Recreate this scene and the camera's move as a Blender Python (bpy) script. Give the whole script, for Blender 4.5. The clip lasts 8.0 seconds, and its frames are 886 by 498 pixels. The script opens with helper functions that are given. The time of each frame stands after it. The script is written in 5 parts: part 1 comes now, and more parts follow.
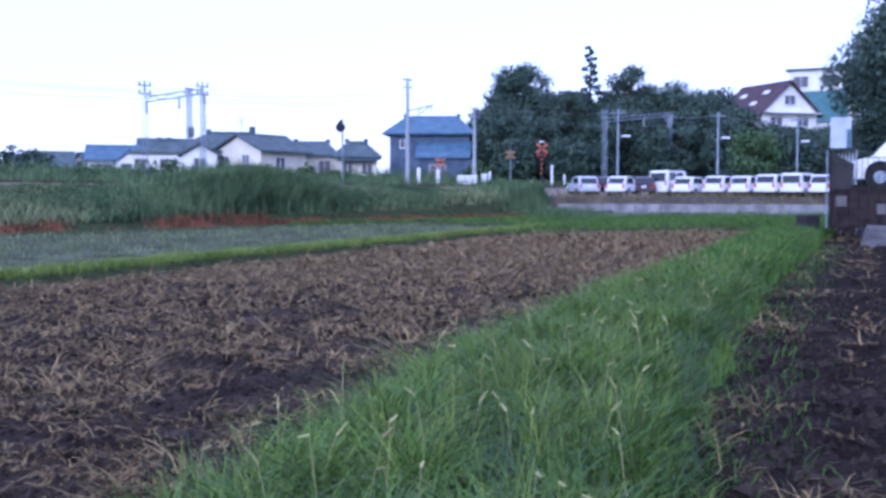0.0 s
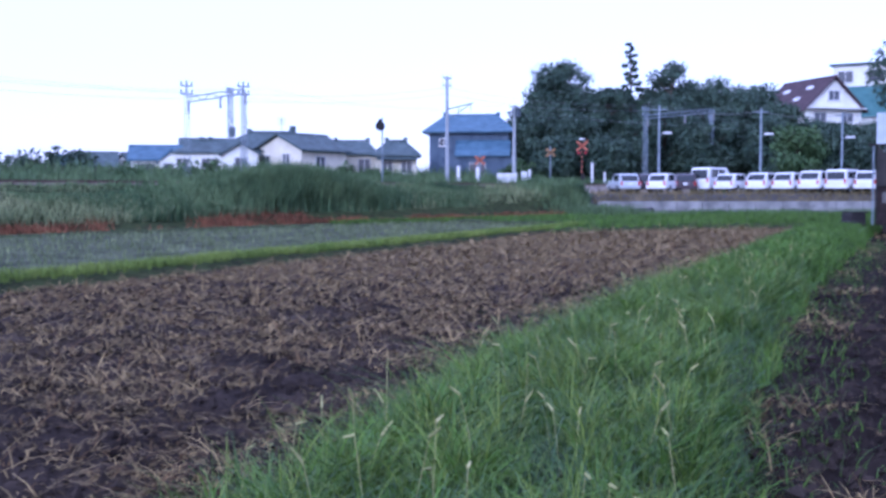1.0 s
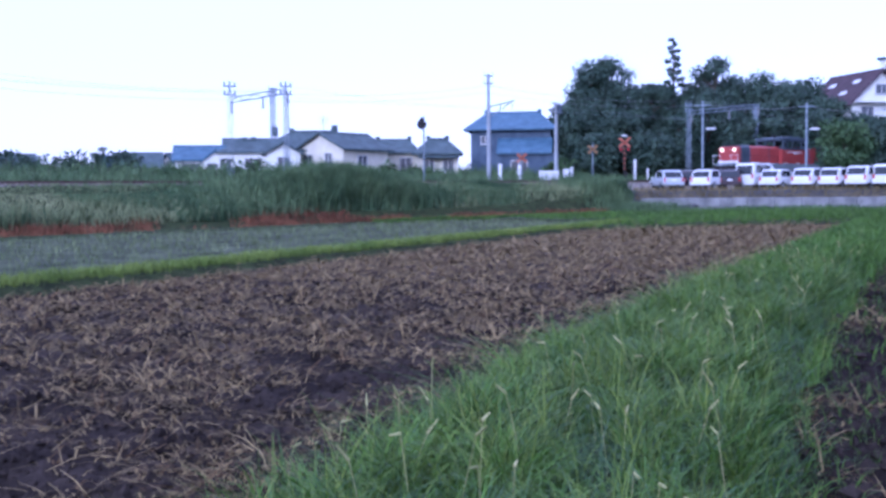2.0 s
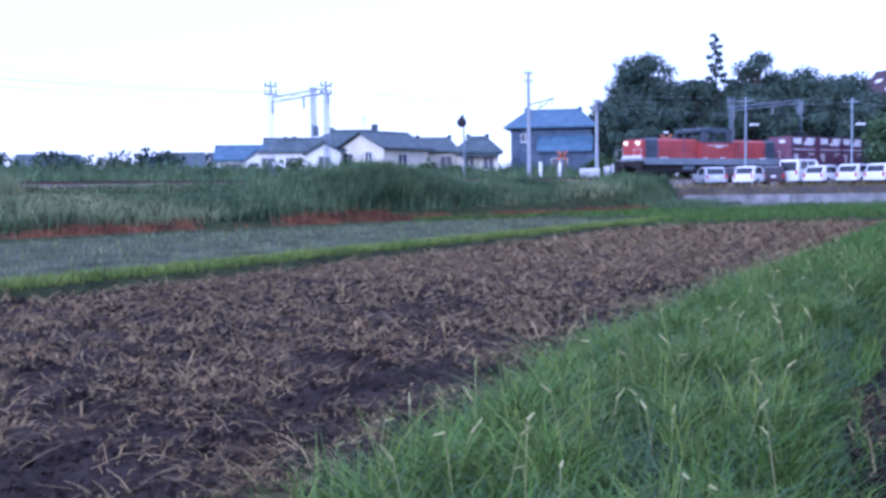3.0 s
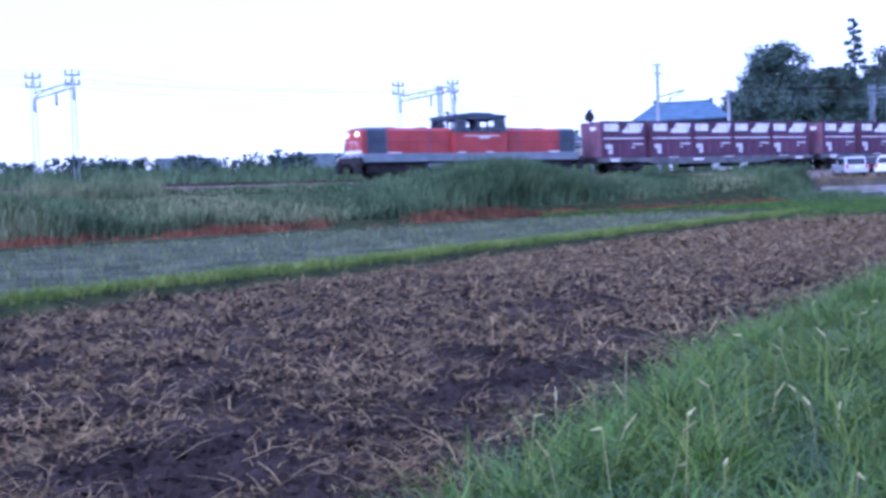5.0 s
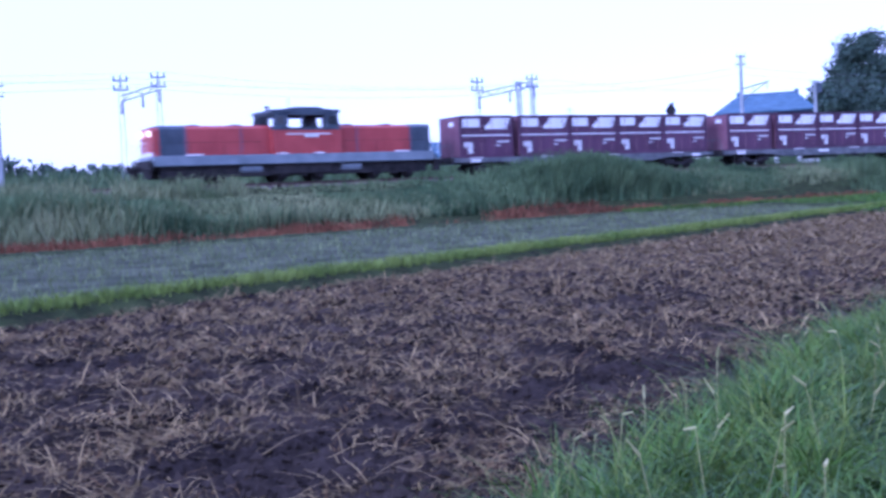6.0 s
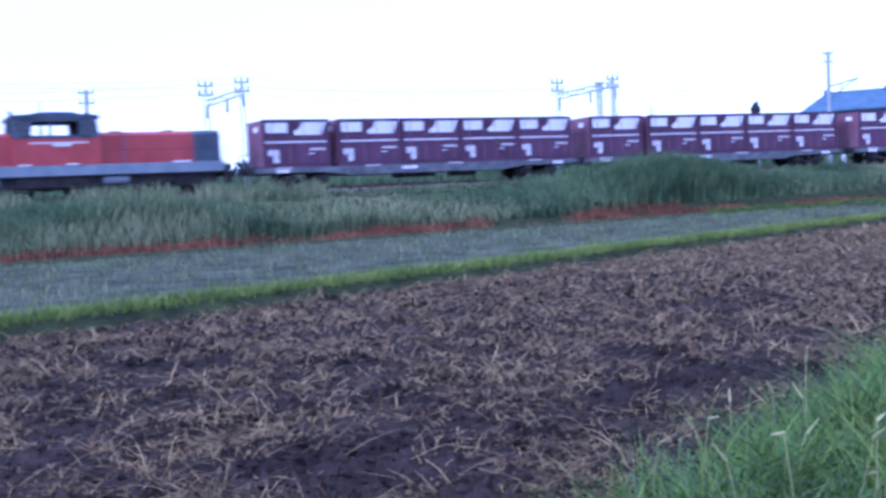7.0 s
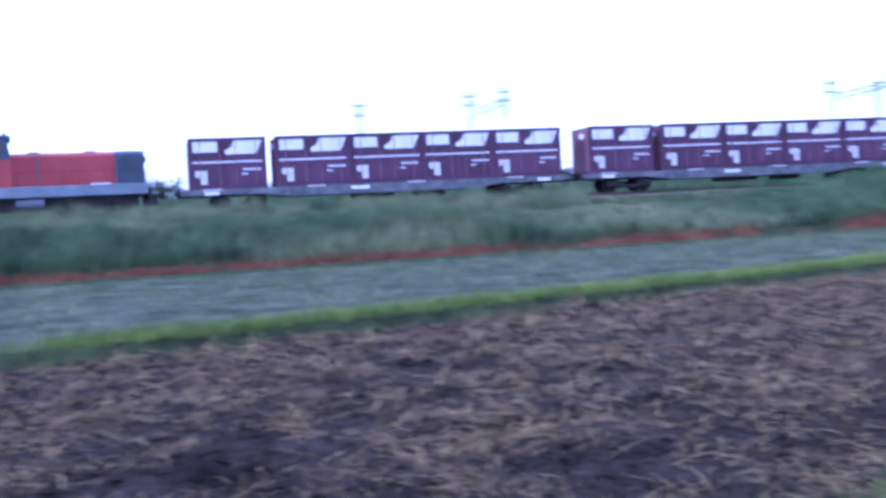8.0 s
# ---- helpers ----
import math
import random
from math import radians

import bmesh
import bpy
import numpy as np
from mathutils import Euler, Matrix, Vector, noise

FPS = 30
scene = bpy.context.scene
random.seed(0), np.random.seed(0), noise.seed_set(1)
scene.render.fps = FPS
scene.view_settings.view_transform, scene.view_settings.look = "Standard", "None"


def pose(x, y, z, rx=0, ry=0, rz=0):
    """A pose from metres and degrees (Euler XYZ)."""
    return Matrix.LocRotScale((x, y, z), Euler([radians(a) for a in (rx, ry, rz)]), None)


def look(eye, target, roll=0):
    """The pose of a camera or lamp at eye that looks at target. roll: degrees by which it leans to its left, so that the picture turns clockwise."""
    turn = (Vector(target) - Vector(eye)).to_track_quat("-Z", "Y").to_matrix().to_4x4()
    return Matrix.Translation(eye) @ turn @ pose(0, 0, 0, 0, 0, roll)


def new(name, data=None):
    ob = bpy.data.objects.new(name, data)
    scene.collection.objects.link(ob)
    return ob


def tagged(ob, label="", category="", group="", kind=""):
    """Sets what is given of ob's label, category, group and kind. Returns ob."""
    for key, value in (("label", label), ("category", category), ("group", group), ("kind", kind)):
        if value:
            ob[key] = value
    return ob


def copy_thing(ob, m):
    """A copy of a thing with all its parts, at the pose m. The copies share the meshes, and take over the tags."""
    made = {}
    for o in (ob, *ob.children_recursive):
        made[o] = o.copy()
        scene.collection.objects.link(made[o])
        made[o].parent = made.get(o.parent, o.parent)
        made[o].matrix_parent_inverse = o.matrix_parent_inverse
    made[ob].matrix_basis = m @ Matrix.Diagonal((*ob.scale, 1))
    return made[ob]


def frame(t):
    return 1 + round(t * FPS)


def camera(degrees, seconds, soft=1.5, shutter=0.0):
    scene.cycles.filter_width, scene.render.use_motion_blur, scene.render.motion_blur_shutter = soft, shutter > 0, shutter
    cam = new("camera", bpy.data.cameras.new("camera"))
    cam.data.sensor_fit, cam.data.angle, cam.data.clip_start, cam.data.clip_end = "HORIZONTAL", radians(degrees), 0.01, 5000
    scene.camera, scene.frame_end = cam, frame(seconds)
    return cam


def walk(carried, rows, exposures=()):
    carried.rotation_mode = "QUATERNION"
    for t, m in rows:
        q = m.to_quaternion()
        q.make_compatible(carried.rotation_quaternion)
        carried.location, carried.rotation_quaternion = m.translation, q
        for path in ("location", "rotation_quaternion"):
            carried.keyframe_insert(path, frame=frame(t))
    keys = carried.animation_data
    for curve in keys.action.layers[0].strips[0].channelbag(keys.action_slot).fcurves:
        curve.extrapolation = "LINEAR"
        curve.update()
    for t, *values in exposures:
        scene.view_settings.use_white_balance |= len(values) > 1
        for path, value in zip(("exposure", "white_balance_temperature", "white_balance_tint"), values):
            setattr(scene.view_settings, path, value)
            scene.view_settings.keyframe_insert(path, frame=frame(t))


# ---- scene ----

# ================= camera =================
cam = camera(44.4, 8.0, soft=3.1, shutter=0.6)
EYE = 1.8
ROWS = [  # t, x, y, z, yaw, pitch, lean
    (0.0, 0.0, 0.0, 0.0, 0.0, -2.918, 0.17),
    (0.5, -0.01, 0.015, 0.0, 1.035, -2.96, 0.062),
    (1.0, -0.03, 0.064, -0.006, 2.088, -3.01, -0.078),
    (1.5, -0.042, 0.085, -0.01, 3.145, -3.055, -0.278),
    (3.0, -0.066, 0.148, -0.018, 6.429, -3.155, -0.81),
    (3.5, -0.1, 0.197, -0.028, 7.351, -3.132, -0.905),
    (4.0, -0.136, 0.204, -0.035, 9.048, -3.129, -1.143),
    (4.5, -0.159, 0.198, -0.04, 11.069, -3.116, -1.464),
    (6.0, -0.231, 0.268, -0.05, 17.335, -3.186, -2.438),
    (6.5, -0.229, 0.249, -0.05, 19.476, -3.047, -2.666),
    (7.0, -0.239, 0.248, -0.045, 21.539, -2.903, -2.75),
    (7.5, -0.22, 0.129, -0.034, 25.254, -2.657, -2.8),
    (7.6, -0.202, 0.077, -0.021, 26.714, -2.606, -2.85),
    (7.8, -0.133, 0.008, 0.0, 30.571, -2.322, -2.9),
    (8.0, -0.111, -0.079, -0.002, 35.126, -1.892, -2.9),
]
walk(cam, [(t, pose(x, y, EYE + z, 0, 0, yaw) @ pose(0, 0, 0, 90 + pitch) @ pose(0, 0, 0, 0, 0, lean))
           for t, x, y, z, yaw, pitch, lean in ROWS],
     exposures=[(0.0, 0.16, 4640, 29), (2.0, 0.14, 4560, 31), (4.0, 0.36, 4420, 33), (6.3, 0.22, 4320, 39), (7.0, 0.36, 4290, 35), (7.4, 0.52, 4280, 35), (8.0, 0.58, 4280, 34)])

# ================= light =================
SUN_EL, SUN_AZ = 19.0, 206.0       # elevation; clockwise from the y axis
world = bpy.data.worlds.new("world")
scene.world = world
world.use_nodes = True
wn = world.node_tree
wn.nodes.clear()
wout = wn.nodes.new("ShaderNodeOutputWorld")
sky = wn.nodes.new("ShaderNodeTexSky")
sky.sky_type, sky.sun_disc = "NISHITA", False
sky.sun_elevation, sky.sun_rotation = radians(SUN_EL), radians(SUN_AZ)
bg_sky = wn.nodes.new("ShaderNodeBackground")
bg_sky.inputs["Strength"].default_value = 0.05
bg_cloud = wn.nodes.new("ShaderNodeBackground")  # the even overcast layer
bg_cloud.inputs["Color"].default_value = (0.93, 0.895, 1.04, 1)
# an overcast sky grows brighter from the horizon up to the zenith
wtc, wsep, wgrad = wn.nodes.new("ShaderNodeTexCoord"), wn.nodes.new("ShaderNodeSeparateXYZ"), wn.nodes.new("ShaderNodeMath")
wgrad.operation, wgrad.use_clamp = "MULTIPLY_ADD", False
wgrad.inputs[1].default_value, wgrad.inputs[2].default_value = 0.3, 0.9
wn.links.new(wtc.outputs["Generated"], wsep.inputs[0])
wn.links.new(wsep.outputs["Z"], wgrad.inputs[0])
wn.links.new(wgrad.outputs[0], bg_cloud.inputs["Strength"])
add = wn.nodes.new("ShaderNodeAddShader")
wn.links.new(sky.outputs[0], bg_sky.inputs[0])
wn.links.new(bg_sky.outputs[0], add.inputs[0])
wn.links.new(bg_cloud.outputs[0], add.inputs[1])
wn.links.new(add.outputs[0], wout.inputs[0])
sun_data = bpy.data.lights.new("sun", "SUN")
sun_data.energy, sun_data.angle, sun_data.color = 1.5, radians(20), (1.0, 0.97, 0.93)
sun = new("sun", sun_data)
sun.matrix_world = look((80 * math.sin(radians(SUN_AZ)), 80 * math.cos(radians(SUN_AZ)), 80 * math.tan(radians(SUN_EL))), (0, 0, 0))

# ================= frame of the railway =================
PHI = 40.385                       # the railway's heading from the x axis
UX, UY = math.cos(radians(PHI)), math.sin(radians(PHI))
RAIL_Z = 2.45                      # top of rail


def rail_xy(s, n):
    """Along the railway s, across it n, to x and y."""
    return UX * s - UY * n, UY * s + UX * n


def track_n(s):
    """Distance of the track's centre line and its slope: nearly straight, then bending towards the field."""
    e = max(-30.0, min(s, 150.0))
    n = 63.844 - 0.1193 * e + 0.00122 * e * e
    slope = -0.1193 + 0.00244 * e
    for start, c in ((50.0, -0.00427), (25.0, 0.00286), (0.0, -0.00437)):
        k = max(0.0, start - e)
        n += c * k * k
        slope -= 2 * c * k
    return n + slope * (s - e), slope


ARC_S = np.linspace(-160, 320, 4801)
ARC_L = np.concatenate([[0], np.cumsum(np.hypot(np.diff(ARC_S), np.diff([track_n(v)[0] for v in ARC_S])))])
ARC_L -= np.interp(0, ARC_S, ARC_L)


def track_pose(q, z=0.0):
    """The pose on the rails at q metres of track."""
    s = float(np.interp(q, ARC_L, ARC_S))
    n, slope = track_n(s)
    x, y = rail_xy(s, n)
    return pose(x, y, RAIL_Z + z, 0, 0, PHI + math.degrees(math.atan(slope)))


def sn(x, y):
    return x * UX + y * UY, -x * UY + y * UX


# ================= materials =================
def mat(name, a, b, scale=4.0, rough=0.8, metal=0.0, bump=0.2, fine=40.0, spec=0.3, vary=0.0, island=False):
    """Two colours mixed by noise at two scales, with relief; vary: change from piece to piece."""
    m = bpy.data.materials.new(name)
    m.use_nodes = True
    nt = m.node_tree
    p = nt.nodes["Principled BSDF"]
    p.inputs["Roughness"].default_value = rough
    p.inputs["Metallic"].default_value = metal
    p.inputs["Specular IOR Level"].default_value = spec
    tc = nt.nodes.new("ShaderNodeTexCoord")
    n1, n2 = nt.nodes.new("ShaderNodeTexNoise"), nt.nodes.new("ShaderNodeTexNoise")
    n1.inputs["Scale"].default_value, n1.inputs["Detail"].default_value = scale, 5
    n2.inputs["Scale"].default_value, n2.inputs["Detail"].default_value = fine, 3
    for n in (n1, n2):
        nt.links.new(tc.outputs["Object"], n.inputs["Vector"])
    mx = nt.nodes.new("ShaderNodeMath")
    mx.operation = "MULTIPLY_ADD"
    nt.links.new(n2.outputs[0], mx.inputs[0])
    mx.inputs[1].default_value = 0.5
    nt.links.new(n1.outputs[0], mx.inputs[2])
    ramp = nt.nodes.new("ShaderNodeValToRGB")
    ramp.color_ramp.elements[0].position, ramp.color_ramp.elements[1].position = 0.55, 0.95
    ramp.color_ramp.elements[0].color, ramp.color_ramp.elements[1].color = (*a, 1), (*b, 1)
    nt.links.new(mx.outputs[0], ramp.inputs[0])
    out = ramp.outputs[0]
    if vary:
        hsv = nt.nodes.new("ShaderNodeHueSaturation")
        if island:
            rnd = nt.nodes.new("ShaderNodeNewGeometry").outputs["Random Per Island"]
        else:
            rnd = nt.nodes.new("ShaderNodeObjectInfo").outputs["Random"]
        ma = nt.nodes.new("ShaderNodeMath")
        ma.operation = "MULTIPLY_ADD"
        ma.inputs[1].default_value, ma.inputs[2].default_value = vary * 2, 1 - vary
        nt.links.new(rnd, ma.inputs[0])
        nt.links.new(ma.outputs[0], hsv.inputs["Value"])
        nt.links.new(out, hsv.inputs["Color"])
        out = hsv.outputs[0]
    nt.links.new(out, p.inputs["Base Color"])
    if bump:
        bp = nt.nodes.new("ShaderNodeBump")
        bp.inputs["Strength"].default_value = bump
        bp.inputs["Distance"].default_value = 0.02
        nt.links.new(n2.outputs[0], bp.inputs["Height"])
        nt.links.new(bp.outputs[0], p.inputs["Normal"])
    return m


def glass(name, tint=(0.05, 0.06, 0.07), rough=0.06):
    m = bpy.data.materials.new(name)
    m.use_nodes = True
    p = m.node_tree.nodes["Principled BSDF"]
    p.inputs["Base Color"].default_value = (*tint, 1)
    p.inputs["Roughness"].default_value = rough
    p.inputs["Specular IOR Level"].default_value = 0.6
    return m


def glow(name, c, strength):
    m = bpy.data.materials.new(name)
    m.use_nodes = True
    p = m.node_tree.nodes["Principled BSDF"]
    p.inputs["Base Color"].default_value = (*c, 1)
    p.inputs["Emission Color"].default_value = (*c, 1)
    p.inputs["Emission Strength"].default_value = strength
    return m


SOIL = mat("dark_moist_soil", (0.016, 0.013, 0.0118), (0.058, 0.046, 0.039), 1.1, 1.0, 0, 1.0, 18, 0.02)
SOIL_WET = mat("dark_wet_soil", (0.009, 0.0075, 0.0068), (0.03, 0.024, 0.021), 1.5, 1.0, 0, 1.0, 20, 0.02)
STUBBLE = mat("grey_green_stubble_soil", (0.036, 0.044, 0.028), (0.125, 0.138, 0.088), 0.8, 1.0, 0, 0.8, 9, 0.02)
STRAW = mat("weathered_straw", (0.1, 0.074, 0.03), (0.36, 0.268, 0.12), 3, 0.85, 0, 0, 30, 0.2, 0.4, True)
STRAW_DARK = mat("rotting_straw", (0.05, 0.032, 0.014), (0.15, 0.093, 0.042), 3, 0.9, 0, 0, 30, 0.1, 0.4, True)
# kept dark and brown to stand in for shade on the far levee's face
TURF = mat("grassy_earth", (0.02, 0.026, 0.012), (0.05, 0.066, 0.024), 2.5, 0.95, 0, 0.8, 25, 0.1)
GRASS = mat("fresh_green_grass", (0.034, 0.084, 0.008), (0.096, 0.178, 0.022), 1.2, 0.6, 0, 0, 12, 0.3, 0.6, True)
GRASS_BLUE = mat("blue_green_grass", (0.035, 0.075, 0.03), (0.085, 0.15, 0.065), 1.0, 0.6, 0, 0, 9, 0.3, 0.4, True)
GRASS_YELLOW = mat("yellow_green_grass", (0.1, 0.16, 0.024), (0.2, 0.26, 0.05), 0.8, 0.65, 0, 0, 9, 0.25, 0.35, True)
GRASS_HEAD = mat("foxtail_seed_head", (0.24, 0.26, 0.1), (0.4, 0.38, 0.18), 6, 0.9, 0, 0.2, 60, 0.1, 0.2, True)
REED = mat("tall_weed_green", (0.046, 0.088, 0.04), (0.135, 0.195, 0.085), 0.35, 0.75, 0, 0, 3, 0.2, 0.4, True)
REED_PALE = mat("pale_weed_green", (0.12, 0.165, 0.072), (0.26, 0.285, 0.14), 0.3, 0.8, 0, 0, 3, 0.2, 0.35, True)
STUBBLE_LEAF = mat("stubble_regrowth", (0.072, 0.1, 0.045), (0.2, 0.235, 0.115), 0.4, 0.8, 0, 0, 3, 0.1, 0.45, True)
DRY_WEED = mat("dry_tan_weed", (0.11, 0.095, 0.05), (0.26, 0.21, 0.11), 0.5, 0.9, 0, 0, 4, 0.1, 0.4, True)
RUST_WEED = mat("withered_rust_weed", (0.12, 0.056, 0.032), (0.26, 0.118, 0.062), 0.5, 0.9, 0, 0, 4, 0.1, 0.4, True)
BALLAST = mat("grey_brown_ballast", (0.12, 0.105, 0.09), (0.32, 0.28, 0.24), 5, 0.95, 0, 1.0, 22, 0.1)
STEEL_RAIL = mat("rusted_rail_steel", (0.07, 0.045, 0.035), (0.16, 0.12, 0.1), 6, 0.5, 0.7, 0.1)
CONCRETE = mat("weathered_concrete", (0.15, 0.15, 0.15), (0.34, 0.34, 0.33), 1.2, 0.9, 0, 0.3, 14)
LANE = mat("dirty_concrete", (0.06, 0.06, 0.06), (0.16, 0.155, 0.15), 0.9, 0.95, 0, 0.4, 12, 0.05)
ASPHALT = mat("asphalt", (0.04, 0.04, 0.042), (0.08, 0.08, 0.082), 2, 0.9, 0, 0.4, 60)
GALV = mat("galvanised_steel", (0.16, 0.2, 0.24), (0.3, 0.35, 0.4), 3, 0.5, 0.5, 0.05)
POLE_CONCRETE = mat("pole_concrete", (0.26, 0.29, 0.31), (0.4, 0.42, 0.44), 2, 0.85, 0, 0.1)
WIRE = mat("dark_cable", (0.22, 0.23, 0.25), (0.32, 0.33, 0.35), 3, 0.6, 0.3, 0)
LOCO_RED = mat("vermilion_paint", (0.29, 0.042, 0.04), (0.4, 0.07, 0.063), 0.8, 0.45, 0, 0.05, 20, 0.4)
LOCO_DARK = mat("dark_slate_paint", (0.036, 0.052, 0.07), (0.075, 0.098, 0.125), 1.2, 0.5, 0, 0.05, 20, 0.4)
LOCO_GREY = mat("blue_grey_paint", (0.14, 0.175, 0.2), (0.24, 0.28, 0.31), 1.0, 0.55, 0, 0.05, 25)
UNDER = mat("grimy_underframe", (0.012, 0.012, 0.014), (0.04, 0.037, 0.036), 3, 0.8, 0.1, 0.3, 30)
WHITE = mat("white_paint", (0.7, 0.71, 0.73), (0.82, 0.82, 0.83), 1.5, 0.5, 0, 0.02, 20)
CONT = mat("wine_purple_container_paint", (0.056, 0.025, 0.049), (0.095, 0.042, 0.079), 0.7, 0.55, 0, 0.08, 18, 0.35, 0.18)
# the light falling on the end faces is put into this paler tone
CONT_END = mat("pale_lit_container_paint", (0.16, 0.07, 0.1), (0.24, 0.13, 0.16), 0.9, 0.65, 0, 0.08, 18, 0.3, 0.12)
WAGON = mat("wagon_blue_grey", (0.08, 0.09, 0.1), (0.18, 0.19, 0.2), 2, 0.7, 0.1, 0.2)
GLASS = glass("window_glass", (0.02, 0.025, 0.03), 0.12)
PANE = glass("house_pane", (0.08, 0.09, 0.11), 0.1)
LAMP_ON = glow("headlamp_lit", (1.0, 0.8, 0.55), 1.6)
WALL_WHITE = mat("off_white_render", (0.7, 0.7, 0.65), (0.82, 0.82, 0.77), 0.8, 0.9, 0, 0.1, 20)
WALL_CREAM = mat("cream_siding", (0.62, 0.58, 0.47), (0.76, 0.72, 0.6), 0.8, 0.9, 0, 0.1, 20)
WALL_DARK = mat("weathered_dark_wall", (0.06, 0.085, 0.125), (0.115, 0.15, 0.2), 1, 0.9, 0, 0.1, 20)
ROOF_GREY = mat("grey_roof_tile", (0.045, 0.066, 0.07), (0.1, 0.135, 0.14), 1.3, 0.7, 0, 0.5, 8)
ROOF_BLUE = mat("blue_grey_roof_tile", (0.05, 0.1, 0.15), (0.1, 0.175, 0.24), 1.3, 0.6, 0, 0.4, 8)
ROOF_WINE = mat("wine_roof_tile", (0.042, 0.024, 0.03), (0.078, 0.046, 0.054), 1.3, 0.7, 0, 0.4, 8)
ROOF_TEAL = mat("teal_sheet_wall", (0.06, 0.16, 0.17), (0.1, 0.23, 0.24), 1, 0.6, 0, 0.1, 8)
TRIM = mat("pale_trim", (0.55, 0.56, 0.57), (0.7, 0.7, 0.7), 2, 0.7, 0, 0.05)
BARK = mat("grey_brown_bark", (0.04, 0.032, 0.025), (0.1, 0.08, 0.06), 4, 0.95, 0, 0.8, 20)
LEAF = mat("dark_broadleaf", (0.024, 0.05, 0.036), (0.068, 0.106, 0.07), 0.5, 0.65, 0, 0, 4, 0.3, 0.45, True)
LEAF_PINE = mat("dark_conifer_needles", (0.016, 0.036, 0.022), (0.04, 0.07, 0.036), 0.5, 0.75, 0, 0, 4, 0.2, 0.45, True)
LEAF_LIGHT = mat("hedge_leaf", (0.035, 0.075, 0.028), (0.085, 0.14, 0.05), 0.5, 0.65, 0, 0, 4, 0.3, 0.4, True)
CAR_WHITE = mat("white_car_paint", (0.74, 0.75, 0.77), (0.8, 0.81, 0.82), 1, 0.25, 0, 0, 10, 0.5)
CAR_SILVER = mat("silver_car_paint", (0.5, 0.54, 0.58), (0.58, 0.62, 0.66), 1, 0.3, 0.3, 0, 10, 0.5)
CAR_DARK = mat("dark_car_paint", (0.03, 0.02, 0.03), (0.05, 0.035, 0.045), 1, 0.25, 0.1, 0, 10, 0.5)
TYRE = mat("tyre_rubber", (0.012, 0.012, 0.012), (0.03, 0.03, 0.03), 6, 0.9, 0, 0.2)
RED_LENS = mat("red_lens", (0.35, 0.02, 0.02), (0.45, 0.03, 0.03), 6, 0.3, 0, 0)
SIGN_ORANGE = mat("orange_red_sign_paint", (0.33, 0.1, 0.06), (0.42, 0.15, 0.09), 4, 0.6, 0, 0)
SIGN_YELLOW = mat("faded_orange_sign_paint", (0.22, 0.13, 0.06), (0.3, 0.18, 0.09), 4, 0.6, 0, 0)
TARP = mat("black_sheet", (0.012, 0.011, 0.012), (0.03, 0.027, 0.027), 3, 0.6, 0, 0.4)
RUSTY = mat("rusty_dark_boards", (0.012, 0.009, 0.01), (0.04, 0.028, 0.027), 3, 0.9, 0, 0.4)
PALE_PANEL = mat("pale_blue_grey_sheet", (0.42, 0.47, 0.53), (0.55, 0.6, 0.65), 1.5, 0.6, 0, 0.05)


# ================= mesh helpers =================
def box(bm, c, size, rz=0.0, bevel=0.0):
    r = bmesh.ops.create_cube(bm, size=1.0, matrix=Matrix.Translation(c) @ Matrix.Rotation(rz, 4, "Z") @ Matrix.Diagonal((*size, 1)))
    if bevel:
        es = list({e for v in r["verts"] for e in v.link_edges})
        bmesh.ops.bevel(bm, geom=es, offset=bevel, segments=2, affect="EDGES", profile=0.5)


def rod(bm, p, q, r0, r1=None, seg=8):
    p, q = Vector(p), Vector(q)
    d = q - p
    m = Matrix.Translation((p + q) / 2) @ d.to_track_quat("Z", "Y").to_matrix().to_4x4()
    bmesh.ops.create_cone(bm, cap_ends=True, segments=seg, radius1=r0, radius2=r0 if r1 is None else r1, depth=d.length, matrix=m)


def ball(bm, c, r, seg=10):
    bmesh.ops.create_uvsphere(bm, u_segments=seg, v_segments=max(5, seg // 2), radius=r, matrix=Matrix.Translation(c))


def prism(bm, outline, y0, y1, axis="y"):
    """A solid from an outline in x and z, drawn out along y (or an outline in y and z along x)."""
    def P(a, b, y):
        return (a, y, b) if axis == "y" else (y, a, b)
    v0 = [bm.verts.new(P(a, b, y0)) for a, b in outline]
    v1 = [bm.verts.new(P(a, b, y1)) for a, b in outline]
    bm.faces.new(v0)
    bm.faces.new(v1[::-1])
    for i in range(len(outline)):
        j = (i + 1) % len(outline)
        bm.faces.new((v0[j], v0[i], v1[i], v1[j]))


def finish(name, bm, material, smooth=False):
    bmesh.ops.recalc_face_normals(bm, faces=bm.faces[:])
    me = bpy.data.meshes.new(name)
    bm.to_mesh(me)
    bm.free()
    me.materials.append(material)
    if smooth:
        me.polygons.foreach_set("use_smooth", [True] * len(me.polygons))
    return me


def part(name, bm, material, parent, label="", smooth=False):
    ob = new(name, finish(name, bm, material, smooth))
    ob.parent = parent
    return tagged(ob, label)


def thing(name, m, label, category, group="", kind=""):
    ob = new(name)
    ob.matrix_basis = m
    ob.empty_display_size = 0.3
    return tagged(ob, label, category, group, kind)


def solo(name, bm, material, label, category, group="", kind="", smooth=False, m=None):
    ob = new(name, finish(name, bm, material, smooth))
    if m is not None:
        ob.matrix_basis = m
    return tagged(ob, label, category, group, kind)


